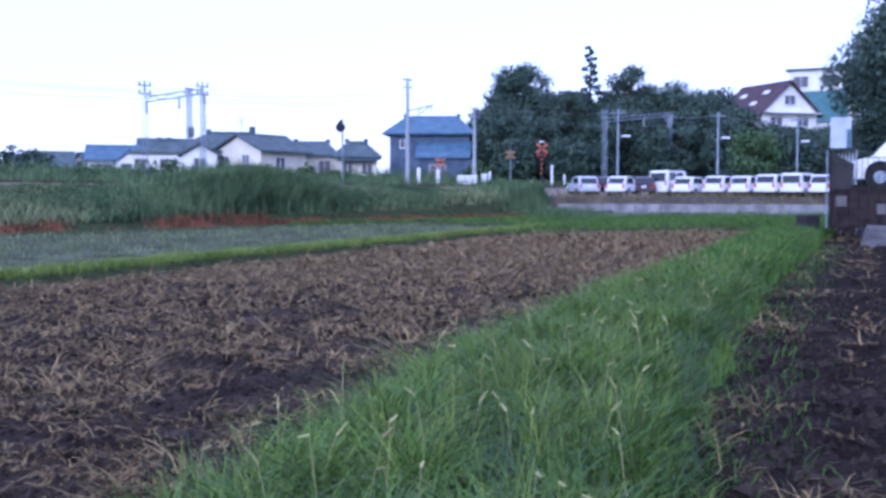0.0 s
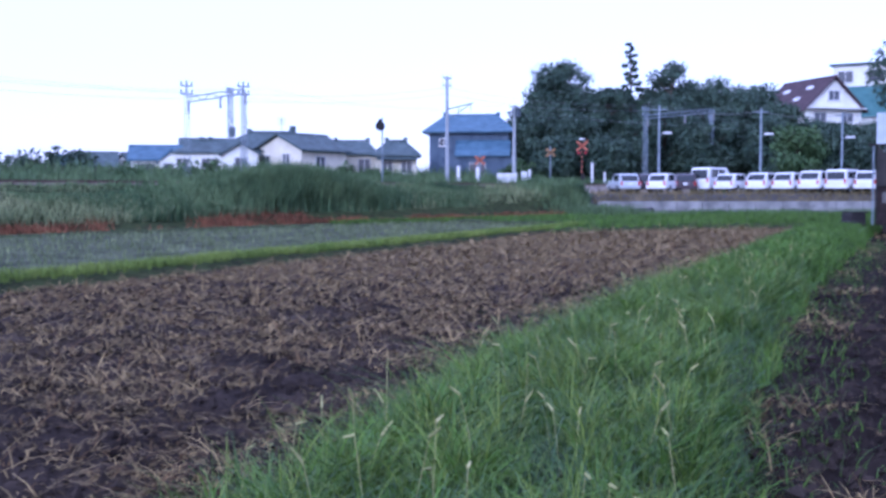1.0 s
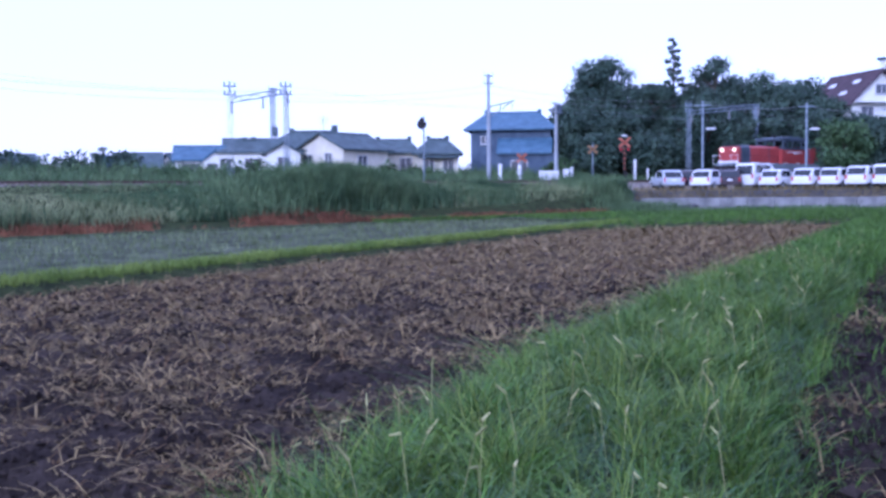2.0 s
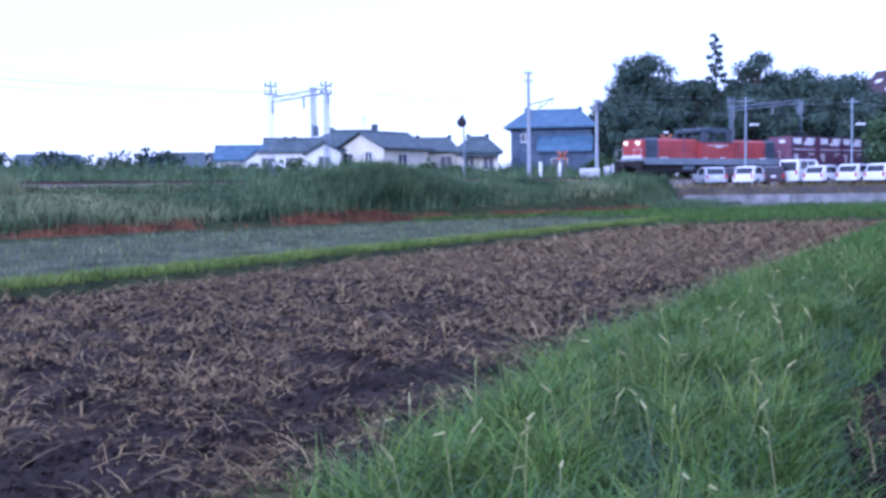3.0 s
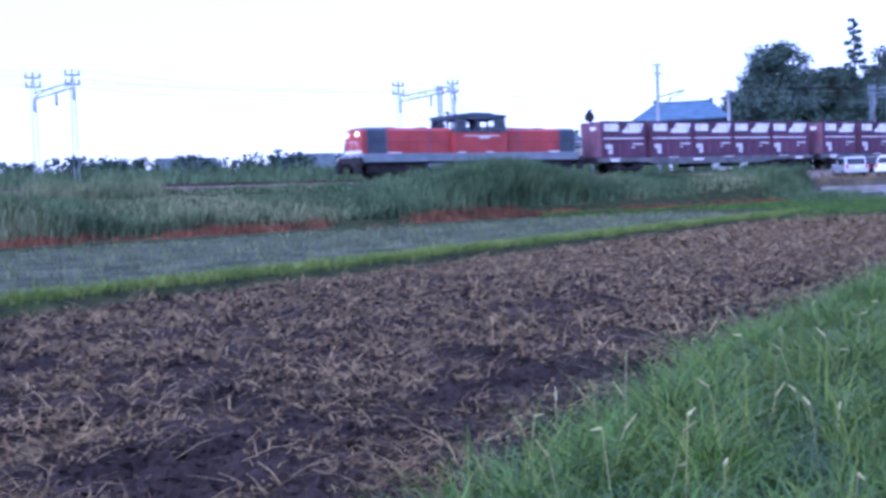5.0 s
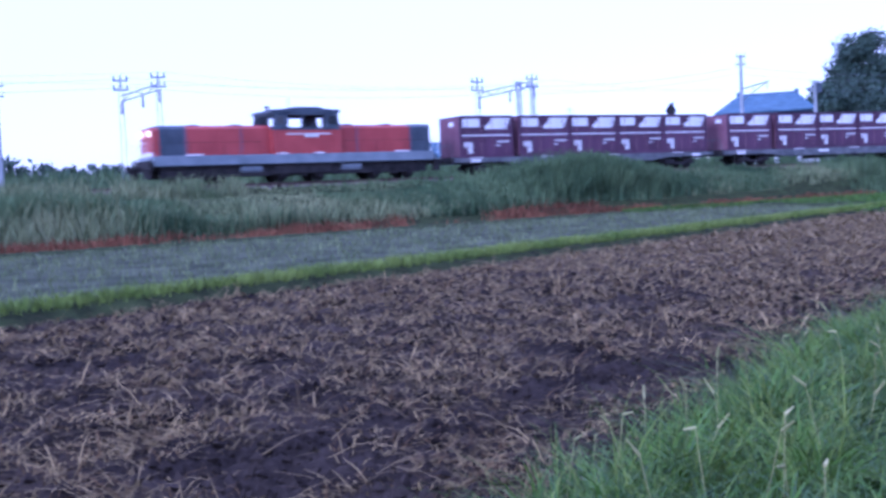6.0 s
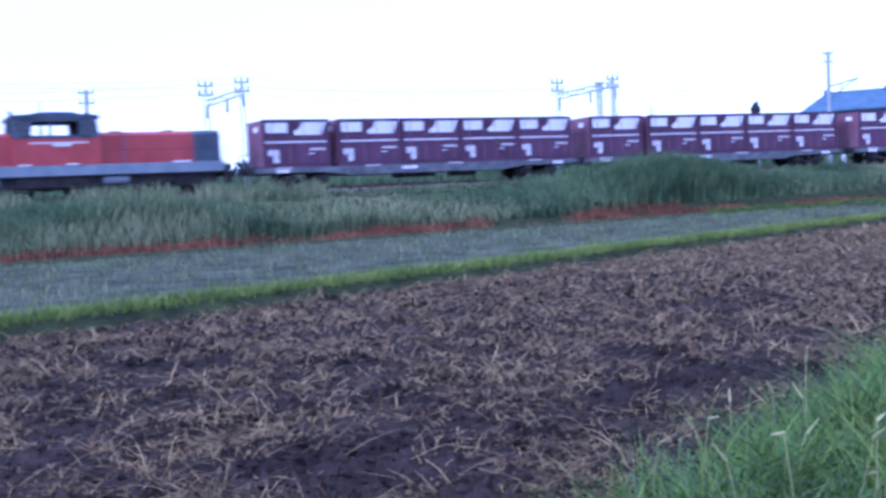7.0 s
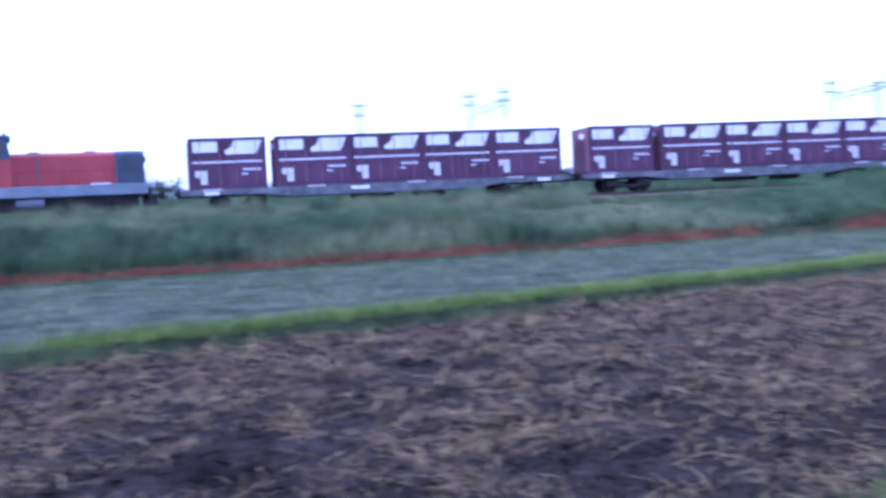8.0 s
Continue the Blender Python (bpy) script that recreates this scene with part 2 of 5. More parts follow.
def raw(name, verts, faces, material, label="", category="", kind="", parent=None, smooth=False):
    me = bpy.data.meshes.new(name)
    me.from_pydata(verts.tolist() if hasattr(verts, "tolist") else verts, [], faces.tolist() if hasattr(faces, "tolist") else faces)
    me.materials.append(material)
    if smooth:
        me.polygons.foreach_set("use_smooth", [True] * len(me.polygons))
    ob = new(name, me)
    ob.parent = parent
    return tagged(ob, label, category, "", kind)


# ================= ground =================
DX, DY = 0.348, 0.9375             # heading of the levees
BX, BY = DY, -DX                   # across them, to the right
S2A, S2B = (-12.55, 8.63), (5.35, 52.13)   # near foot of the far levee
TOE_A, TOE_M, TOE_B = (-29.5, 28.0), (-9.0, 59.6), (7.6, 77.4)  # foot of the embankment


def ab(x, y):
    return x * DX + y * DY, x * BX + y * BY


def levee_right(a):
    """The near levee's edge on the side of the bare field."""
    return float(np.interp(a, (4, 7, 10, 14, 22, 55), (-0.6, -0.8, -1.1, -1.3, -1.3, -0.5))) + 0.1 * math.sin(a * 0.9) * math.sin(a * 0.37 + 1)


def levee_left(a):
    return float(np.interp(a, (4, 7, 10, 20, 55), (-3.2, -3.5, -3.68, -3.6, -3.7)))


def side(px, py, a, b):
    """Signed distance from the line a-b, positive to its left."""
    dx, dy = b[0] - a[0], b[1] - a[1]
    k = math.hypot(dx, dy)
    return (dx * (py - a[1]) - dy * (px - a[0])) / k


def toe_side(x, y):
    """Distance up the bank from its foot, which bends once."""
    return max(side(x, y, TOE_A, TOE_M), side(x, y, TOE_M, TOE_B))


def smooth01(v):
    v = max(0.0, min(1.0, v))
    return v * v * (3 - 2 * v)


def zone_height(x, y):
    """The kind of ground at a place and its height."""
    a, b = ab(x, y)
    s, n = sn(x, y)
    toe = toe_side(x, y)
    m = n - track_n(s)[0] if -200 < s < 330 else n - 62
    lev2 = side(x, y, S2A, S2B)
    nz = noise.noise((x * 0.6, y * 0.6, 0))
    # railway bank and the raised land behind it
    if (toe > 0 or m > -4) and not (x > 7.4 and y > 78.5 and n < 59.0):
        k = toe / max(toe + (-5.0 - m), 0.5) if m < -5.0 else 1.0
        h = 1.7 * smooth01(k * 1.05) + 0.5 * smooth01((m + 4.6) / 1.8)
        hill = 5.0 * smooth01((x - 26) / 20) * smooth01((y - 112) / 25) + 1.6 * smooth01((m - 8) / 20)
        if -2.5 < m < 3.6:
            return "bed", 2.2
        return ("bank" if m < 0 else "beyond"), h + hill + 0.12 * nz
    if x > 7.5 and y > 78.9:
        return "yard", 1.0 + 0.65 * smooth01((y - 79.2) / 1.8)
    if x > 12.5 and y > 38 and b > 0.6:
        return "lane", 0.62 * smooth01((y - 38) / 4) + 0.02 * nz
    right, left = levee_right(a), levee_left(a)
    if left < b < right and a > 1.5 and y < 56:
        k = min((b - left) / 0.7, (right - b) / 0.45, 1.0)
        return "levee", 0.3 * smooth01(k) + 0.04 * nz
    if 0 < lev2 < 1.25:
        k = min(lev2 / 0.28, (1.25 - lev2) / 0.35, 1.0)
        return "levee", 0.22 * smooth01(k) + 0.03 * nz
    far_edge = 46.0 + (x - 2.8) * 0.68
    if y > far_edge and lev2 <= 0:
        return "levee", 0.22 * smooth01((y - far_edge) / 0.6) + 0.05 * nz
    # shallow ditch at the bank's foot, the dark soil standing for its shade
    if lev2 >= 1.25 and -0.75 < toe <= 0 and x < 3:
        return "soil_side", -0.1 - 0.08 * math.sin(math.pi * min(1.0, -toe / 0.75))
    if lev2 >= 1.25 and ((toe > -1.3 and toe <= 0) or y > 60 + 1.2 * max(0.0, 2 - x)):
        return "levee", 0.12 + 0.03 * nz
    if lev2 >= 1.25:
        return "stubble", 0.02 * nz + 0.02 * noise.noise((x * 2.2, y * 2.2, 4))
    f = 0.05 * noise.noise((x * 2.6, y * 2.6, 1)) + 0.09 * noise.noise((x * 6.3, y * 6.3, 2)) + 0.07 * abs(noise.noise((x * 12, y * 12, 3)))
    return ("soil" if b < -2 else "soil_side"), f + 0.03 * nz


def build_ground():
    """One sheet in rings round the standpoint, cut into its kinds of ground."""
    angles = [-180 + 6 * i for i in range(26)] + [-26 + 0.26 * i for i in range(340)] + [63 + 6 * i for i in range(20)]
    angles = sorted(set(round(a, 3) for a in angles if a < 180))
    radii, r = [0.002, 1.2, 2.4], 3.6
    while r < 170:
        radii.append(r)
        r *= 1.0 + (0.009 if r < 14 else 0.014)
    radii += [190, 230, 300, 420, 700, 1300, 2600, 4200]
    verts, zones = [], []
    for r in radii:
        for a in angles:
            x, y = -math.sin(radians(a)) * r, math.cos(radians(a)) * r
            z, h = zone_height(x, y)
            verts.append((x, y, h))
            zones.append(z)
    na, faces = len(angles), {}
    for i in range(len(radii) - 1):
        for j in range(na):
            k = (j + 1) % na
            f = (i * na + k, i * na + j, (i + 1) * na + j, (i + 1) * na + k)
            faces.setdefault(zones[f[2]], []).append(f)
    spec = {
        "soil": ("field_soil", SOIL, "dark harvested field of broken moist soil with straw", "field"),
        "soil_side": ("field_soil_side", SOIL_WET, "dark bare soil field beside the grassy levee, with the bank's shade-dark ditch", "field"),
        "stubble": ("field_stubble", STUBBLE, "grey-green stubble field below the railway bank", "field"),
        "levee": ("levee_earth", TURF, "low earth levee between fields, overgrown with grass", "levee"),
        "bank": ("railway_bank", TURF, "sloping railway embankment covered with weeds", "embankment"),
        "bed": ("track_bed", BALLAST, "grey-brown ballast bed of the railway", "track bed"),
        "beyond": ("ground", TURF, "rough grassy land behind the railway", "ground"),
        "yard": ("parking_ground", ASPHALT, "dark asphalt car park on a raised terrace", "pavement"),
        "lane": ("lane_pavement", LANE, "dull grey concrete lane beside the sheds", "pavement"),
    }
    for z, fs in faces.items():
        used = sorted({i for f in fs for i in f})
        idx = {o: i for i, o in enumerate(used)}
        name, m, label, cat = spec[z]
        raw(name, [verts[i] for i in used], [tuple(idx[i] for i in f) for f in fs], m, label, cat, "structure", smooth=True)


build_ground()


def blades(name, pts, hs, ws, material, label, category, lean=0.5, seed=1, segs=3, parent=None):
    """Grass blades or stalks: bent, tapering ribbons rooted at pts."""
    rng = np.random.default_rng(seed)
    n = len(pts)
    pts, hs, ws = np.asarray(pts, float), np.asarray(hs, float), np.asarray(ws, float)
    az, tw = rng.uniform(0, 2 * np.pi, n), rng.uniform(0, np.pi, n)
    ln = rng.uniform(0.1, 1.0, n) * lean * hs
    out = []
    for k in range(segs + 1):
        f = k / segs
        cx = pts[:, 0] + np.cos(az) * ln * f * f
        cy = pts[:, 1] + np.sin(az) * ln * f * f
        cz = pts[:, 2] + hs * (f - 0.2 * f * f * f * lean)
        w = ws * (1 - 0.85 * f ** 1.5) / 2
        out.append(np.stack([cx - np.cos(tw) * w, cy - np.sin(tw) * w, cz], 1))
        out.append(np.stack([cx + np.cos(tw) * w, cy + np.sin(tw) * w, cz], 1))
    v = np.stack(out, 1).reshape(-1, 3)
    base = np.arange(n)[:, None] * (2 * (segs + 1))
    faces = np.concatenate([base + np.array([[2 * k, 2 * k + 1, 2 * k + 3, 2 * k + 2]]) for k in range(segs)], 1).reshape(-1, 4)
    return raw(name, v, faces, material, label, category, "stuff", parent)


def scatter(rng, count, place, keep=None):
    """count random roots from place(rng), set on the ground."""
    pts = []
    while len(pts) < count:
        x, y = place(rng)
        if keep is None or keep(x, y):
            pts.append((x, y, zone_height(x, y)[1] - 0.02))
    return pts

# ================= railway =================
def build_track():
    prof = [(-0.035, 0.15), (0.035, 0.15), (0.035, 0.11), (0.01, 0.1), (0.01, 0.02), (0.07, 0.0), (-0.07, 0.0), (-0.01, 0.02), (-0.01, 0.1), (-0.035, 0.11)]
    for off in (-0.5335, 0.5335):
        vs, fs, k = [], [], len(prof)
        stops = [-120 + 3 * i for i in range(126)]
        for q in stops:
            m = track_pose(q, -0.15)
            vs += [tuple(m @ Vector((0, off + a, b))) for a, b in prof]
        for i in range(len(stops) - 1):
            for a in range(k):
                b = (a + 1) % k
                fs.append((i * k + a, i * k + b, (i + 1) * k + b, (i + 1) * k + a))
        tagged(raw("rail", vs, fs, STEEL_RAIL, "rusty brown steel rail on concrete sleepers", "rail", "structure"), group="rails of the track")
    bm = bmesh.new()
    for i in range(330):
        m = track_pose(-60 + 0.62 * i, -0.22)
        bmesh.ops.create_cube(bm, size=1.0, matrix=m @ Matrix.Diagonal((0.24, 2.0, 0.16, 1)))
    solo("sleepers", bm, BALLAST, "dusty grey concrete sleepers under the rails", "sleeper", "", "stuff")


build_track()


def catenary_mast(s, n, top, base, arm=0.0, lattice=False, drop=0.0, label="grey galvanised catenary mast beside the railway"):
    """A mast with insulators and, where arm is not 0, a bracket over the track."""
    x, y = rail_xy(s, n)
    t = thing("catenary_mast", pose(x, y, base, 0, 0, PHI), label, "mast", "catenary masts")
    h = top - base
    bm = bmesh.new()
    if lattice:
        for dx in (-0.2, 0.2):
            for dy in (-0.2, 0.2):
                rod(bm, (dx, dy, 0), (dx * 0.8, dy * 0.8, h), 0.045, seg=6)
        k = 0
        while k * 0.6 < h - 0.6:
            z0, z1, f = k * 0.6, k * 0.6 + 0.6, 1 if k % 2 else -1
            rod(bm, (-0.2 * f, -0.2, z0), (0.2 * f, -0.2, z1), 0.022, seg=5)
            rod(bm, (-0.2, -0.2 * f, z0), (-0.2, 0.2 * f, z1), 0.022, seg=5)
            k += 1
    else:
        rod(bm, (0, 0, 0), (0, 0, h), 0.17, 0.12, 10)
    part("post", bm, GALV if lattice else POLE_CONCRETE, t)
    for z in (h - 0.15, h - 0.75):
        bm = bmesh.new()
        box(bm, (0, 0, z), (0.9, 0.08, 0.08))
        part("crossarm", bm, GALV, t)
    for z in (h - 0.15, h - 0.75):
        for dx in (-0.38, 0.38):
            bm = bmesh.new()
            for i in range(3):
                rod(bm, (dx, 0, z + 0.06 + 0.09 * i), (dx, 0, z + 0.12 + 0.09 * i), 0.08, 0.05, 8)
            part("insulator", bm, WHITE, t, "white porcelain insulator")
    if arm:
        bm = bmesh.new()
        z = h - drop
        rod(bm, (0, 0, z - 1.4), (0, arm, z - 1.1), 0.045)
        rod(bm, (0, 0, z - 2.3), (0, arm * 0.9, z - 1.15), 0.035)
        rod(bm, (0, arm * 0.45, z - 1.7), (0, arm * 0.45, z - 1.25), 0.03)
        part("bracket", bm, GALV, t)
        bm = bmesh.new()
        rod(bm, (0, arm * 0.92, z - 1.7), (0, arm * 0.92, z - 1.15), 0.06)
        part("insulator", bm, WHITE, t, "white porcelain insulator")
    return t


def truss(bm, p, q, d=0.35, step=0.6):
    p, q = Vector(p), Vector(q)
    n = max(2, int((q - p).length / step))
    up = Vector((0, 0, d))
    rod(bm, p, q, 0.04, seg=6)
    rod(bm, p + up, q + up, 0.04, seg=6)
    for i in range(n):
        a, b = p.lerp(q, i / n), p.lerp(q, (i + 1) / n)
        rod(bm, a + (up if i % 2 else Vector()), b + (Vector() if i % 2 else up), 0.026, seg=5)


def portal(sa, sb, n, base, top, beam_a, beam_b, label, legs=(0.03, 0.03)):
    """Two masts with a truss beam between them."""
    x, y = rail_xy(sa, n)
    t = thing("catenary_portal", pose(x, y, base, 0, 0, PHI), label, "portal", "catenary masts")
    w = sb - sa
    for dx, hh, leg in ((0.0, top - base, legs[0]), (w, top - base + 0.2, legs[1])):
        bm = bmesh.new()
        for ex in (-0.16, 0.16):
            for ey in (-0.16, 0.16):
                rod(bm, (dx + ex, ey, 0), (dx + ex * 0.7, ey * 0.7, hh - 0.6), leg, seg=6)
        k = 0
        while k * 0.7 < hh - 1.4:
            f = 1 if k % 2 else -1
            rod(bm, (dx - 0.2 * f, -0.2, k * 0.7), (dx + 0.2 * f, -0.2, k * 0.7 + 0.7), leg * 0.7, seg=5)
            k += 1
        rod(bm, (dx, 0, hh - 0.8), (dx, 0, hh), 0.06, seg=6)
        part("post", bm, GALV, t)
        for z in (hh - 0.35, hh - 0.9):
            bm = bmesh.new()
            box(bm, (dx, 0, z), (0.9, 0.09, 0.1))
            for ex in (-0.38, 0.38):
                rod(bm, (dx + ex, 0, z), (dx + ex, 0, z + 0.3), 0.07, 0.05)
            part("crossarm", bm, GALV, t)
    bm = bmesh.new()
    truss(bm, (0, 0, beam_a - base), (w, 0, beam_b - base))
    part("beam", bm, GALV, t)
    for k in (0.0, 0.55, 1.0):
        bm = bmesh.new()
        z = (beam_a + (beam_b - beam_a) * k) - base
        rod(bm, (w * k, -0.3, z - 0.75), (w * k, -0.3, z), 0.085, 0.06)
        part("hanging_insulator", bm, WIRE, t)
    return t


# the thinnest legs are slimmed to imitate posts lost in the sky's glare
portal(31.6, 35.8, 67.5, 2.4, 9.2, 7.75, 8.55, "pale steel lattice portal carrying railway catenary", (0.012, 0.03))
portal(8.2, 10.4, 67.5, 2.4, 9.3, 7.7, 8.4, "pale steel lattice portal carrying railway catenary", (0.01, 0.012))
portal(77.1, 86.7, 67.5, 2.4, 9.7, 8.5, 9.5, "grey steel portal over the railway before dark trees", (0.04, 0.085))
catenary_mast(46.4, 90, 11.3, 3.5, lattice=True, label="distant pale lattice mast behind the houses")
catenary_mast(53.7, 67.5, 10.9, 2.4, arm=-3.2, drop=1.2, label="tall concrete railway pole with a wire bracket")
tp = catenary_mast(61.0, 67.7, 9.0, 2.4, label="grey concrete pole carrying a dark transformer")
bm = bmesh.new()
rod(bm, (0.0, -0.42, 5.6), (0.0, -0.42, 6.35), 0.24, seg=14)
rod(bm, (0.0, -0.42, 6.35), (0.0, -0.42, 6.5), 0.08, seg=8)
part("transformer", bm, LOCO_DARK, tp, "dark transformer can")
catenary_mast(1.3, 67.5, 8.8, 2.4, arm=-3.0)
catenary_mast(-24.0, 67.5, 9.0, 2.4, arm=-3.0)


def cable(name, stops, sag, r, label):
    """A sagging cable strung from stop to stop."""
    bm = bmesh.new()
    for p, q in zip(stops, stops[1:]):
        p, q = Vector(p), Vector(q)
        last = p
        for i in range(1, 13):
            f = i / 12
            c = p.lerp(q, f) - Vector((0, 0, sag * 4 * f * (1 - f)))
            rod(bm, last, c, r, seg=5)
            last = c
    return solo(name, bm, WIRE, label, "cable", "overhead cables", "structure")


def cables():
    for dn, tops, sag in ((0.0, (9.2, 9.1, 8.6, 10.0, 9.8, 9.9), 0.5), (0.35, (8.7, 8.6, 8.1, 9.5, 9.3, 9.3), 0.45)):
        stops = [(*rail_xy(s, 67.5 + dn), z) for s, z in zip((-24, 9, 33.5, 53.7, 77, 130), tops)]
        cable("overhead_cable", stops, sag, 0.008, "thin dark feeder cable between railway masts")
    for z, sag in ((8.2, 0.6), (7.55, 0.05)):
        stops = [(*rail_xy(s, track_n(s)[0]), z) for s in (-24, 9, 33.5, 53.7, 82, 130)]
        cable("contact_wire", stops, sag, 0.005, "thin contact wire above the railway track")


cables()


# ================= locomotive =================
def wheelset(bm, x, r=0.43):
    for y in (-0.56, 0.56):
        rod(bm, (x, y - 0.065, r), (x, y + 0.065, r), r, seg=20)
        rod(bm, (x, y * 1.12, r), (x, y * 1.3, r), 0.15, seg=12)
    rod(bm, (x, -0.6, r), (x, 0.6, r), 0.08, seg=8)


def build_loco():
    """Centre-cab diesel locomotive: x along the train (front at -x), y away from the field, z from the rail."""
    t = thing("diesel_locomotive", Matrix.Identity(4), "red and dark grey centre-cab diesel locomotive hauling containers", "locomotive")
    # frame and running board
    bm = bmesh.new()
    box(bm, (0.06, 0, 1.22), (16.1, 2.72, 0.5), bevel=0.03)
    part("frame", bm, LOCO_GREY, t, "blue-grey running board")
    bm = bmesh.new()
    box(bm, (0.06, 0, 0.94), (15.6, 2.3, 0.22))
    box(bm, (0, 0, 0.72), (3.4, 2.4, 0.62), bevel=0.06)
    part("fuel_tank", bm, UNDER, t, "grimy dark fuel tank")
    # hoods
    def hood(name, x0, x1, material, w=2.06, h=2.98, z0=1.47, label=""):
        bm = bmesh.new()
        prism(bm, [(-w / 2, z0), (w / 2, z0), (w / 2, h - 0.16), (w / 2 - 0.18, h), (-w / 2 + 0.18, h), (-w / 2, h - 0.16)], x0, x1, "x")
        return part(name, bm, material, t, label)
    hood("hood", -6.3, -1.7, LOCO_RED, label="vermilion engine hood")
    hood("hood", 2.18, 6.72, LOCO_RED, label="vermilion engine hood")
    hood("grille_section", -7.62, -6.29, LOCO_DARK, 2.1, 3.0, label="dark radiator section")
    hood("grille_section", 6.71, 8.03, LOCO_DARK, 2.1, 3.0, label="dark radiator section")
    hood("nose", -7.95, -7.61, LOCO_RED, 2.0, 2.9, label="vermilion nose")
    # panel doors and louvres on both sides
    for sy in (-1, 1):
        for x0, x1 in ((-6.2, -4.85), (-4.75, -3.4), (-3.3, -2.05), (2.55, 3.3), (3.4, 4.95), (5.05, 6.6)):
            bm = bmesh.new()
            box(bm, ((x0 + x1) / 2, sy * 1.035, 2.14), (x1 - x0, 0.03, 1.2), bevel=0.01)
            part("hood_door", bm, LOCO_RED, t)
        for x0 in (-7.5, 6.84):
            for i in range(6):
                bm = bmesh.new()
                box(bm, (x0 + 0.52, sy * 1.06, 1.68 + 0.19 * i), (0.86, 0.04, 0.05))
                part("louvre", bm, LOCO_DARK, t)
        for x in (-6.0, -1.2, 0.9, 6.0):
            bm = bmesh.new()
            box(bm, (x, sy * 1.38, 1.5), (0.9 if abs(x) > 3 else 0.55, 0.03, 0.07))
            part("number_plate", bm, WHITE, t, "plain white plate")
        # handrail
        for xs in ((-8.0, -6.2, -4.4, -2.4), (2.4, 4.4, 6.2, 8.0)):
            bm = bmesh.new()
            for x in xs:
                rod(bm, (x, sy * 1.32, 1.47), (x, sy * 1.32, 2.12), 0.01, seg=5)
            rod(bm, (xs[0], sy * 1.32, 2.12), (xs[-1], sy * 1.32, 2.12), 0.01, seg=5)
            part("handrail", bm, UNDER, t)
    # cab
    C, CX = 1.95, 0.24

    def cab_part(name, bm, material, label=""):
        bmesh.ops.translate(bm, verts=bm.verts[:], vec=(CX, 0, 0))
        return part(name, bm, material, t, label)

    bm = bmesh.new()
    prism(bm, [(-C, 1.47), (C, 1.47), (C, 2.74), (-C, 2.74)], -1.36, 1.36)
    cab_part("cab_lower", bm, LOCO_RED, "vermilion lower cab side")
    for sy in (-1, 1):
        bm = bmesh.new()
        box(bm, (0.1, sy * 1.375, 2.5), (2.6, 0.03, 0.07))
        box(bm, (0.25, sy * 1.375, 2.4), (0.8, 0.03, 0.14))
        cab_part("cab_stripe", bm, TRIM, "pale stripe below the cab window")
    bm = bmesh.new()
    for sx in (-1, 1):
        for sy in (-1, 1):
            prism(bm, [(sx * C, 2.72), (sx * (C - 0.85), 2.72), (sx * (C - 0.95), 3.66), (sx * (C - 0.12), 3.66)], sy * 1.33 - 0.05, sy * 1.33 + 0.05)
    for sy in (-1, 1):
        box(bm, (-0.25, sy * 1.33, 3.18), (0.09, 0.1, 0.92))
        box(bm, (0, sy * 1.33, 2.78), (3.0, 0.1, 0.14))
        box(bm, (0, sy * 1.33, 3.58), (3.0, 0.1, 0.16))
    for sx in (-1, 1):
        for y in (-0.45, 0.45):
            box(bm, (sx * (C - 0.12), y, 3.18), (0.1, 0.12, 0.94))
        box(bm, (sx * (C - 0.1), 0, 2.82), (0.1, 2.5, 0.2))
        box(bm, (sx * (C - 0.14), 0, 3.58), (0.1, 2.5, 0.16))
    box(bm, (-1.1, 0.1, 2.8), (0.5, 1.2, 0.2))
    cab_part("cab_frame", bm, LOCO_DARK, "dark slate cab frame with wide side windows")
    for sy in (-1, 1):
        for x, w in ((-1.5, 0.48), (1.5, 0.48)):
            bm = bmesh.new()
            box(bm, (x, sy * 1.385, 3.22), (w, 0.02, 0.46), bevel=0.008)
            cab_part("cab_window", bm, GLASS)
    bm = bmesh.new()
    prism(bm, [(-C - 0.05, 3.62), (C + 0.05, 3.62), (C, 3.78), (1.1, 3.82), (0.7, 3.92), (-0.7, 3.92), (-1.1, 3.82), (-C, 3.78)], -1.38, 1.38)
    cab_part("cab_roof", bm, LOCO_DARK, "dark slate cab roof")
    for x, y in ((-1.8, -0.5), (1.8, 0.5)):
        bm = bmesh.new()
        rod(bm, (x, y, 3.78), (x, y, 3.96), 0.09, 0.06)
        rod(bm, (x, y - 0.1, 3.96), (x, y + 0.25, 3.98), 0.05, 0.09)
        cab_part("horn", bm, UNDER)
    bm = bmesh.new()
    rod(bm, (-0.4, 0, 3.95), (-0.4, 0, 4.5), 0.02)
    cab_part("aerial", bm, UNDER)
    for x in (-5.6, 5.7, 3.2, -3.3):
        bm = bmesh.new()
        box(bm, (x, 0, 3.02), (0.5, 0.7, 0.12), bevel=0.03)
        part("exhaust_cover", bm, LOCO_DARK, t)
    for sy in (-1, 1):
        # pale uprights standing between the hood panels
        for x in (-6.3, -3.35, 3.35, 6.72):
            bm = bmesh.new()
            box(bm, (x, sy * 1.06, 2.2), (0.1, 0.03, 1.36))
            part("panel_seam", bm, CONT_END, t, "pale upright strip between hood panels")
        # added dark strip, stands in for the shade among the bogies
        bm = bmesh.new()
        box(bm, (0, sy * 1.05, 0.7), (15.4, 0.06, 0.66))
        part("under_shade_strip", bm, UNDER, t, "dark strip added to fill in the shade below the frame")
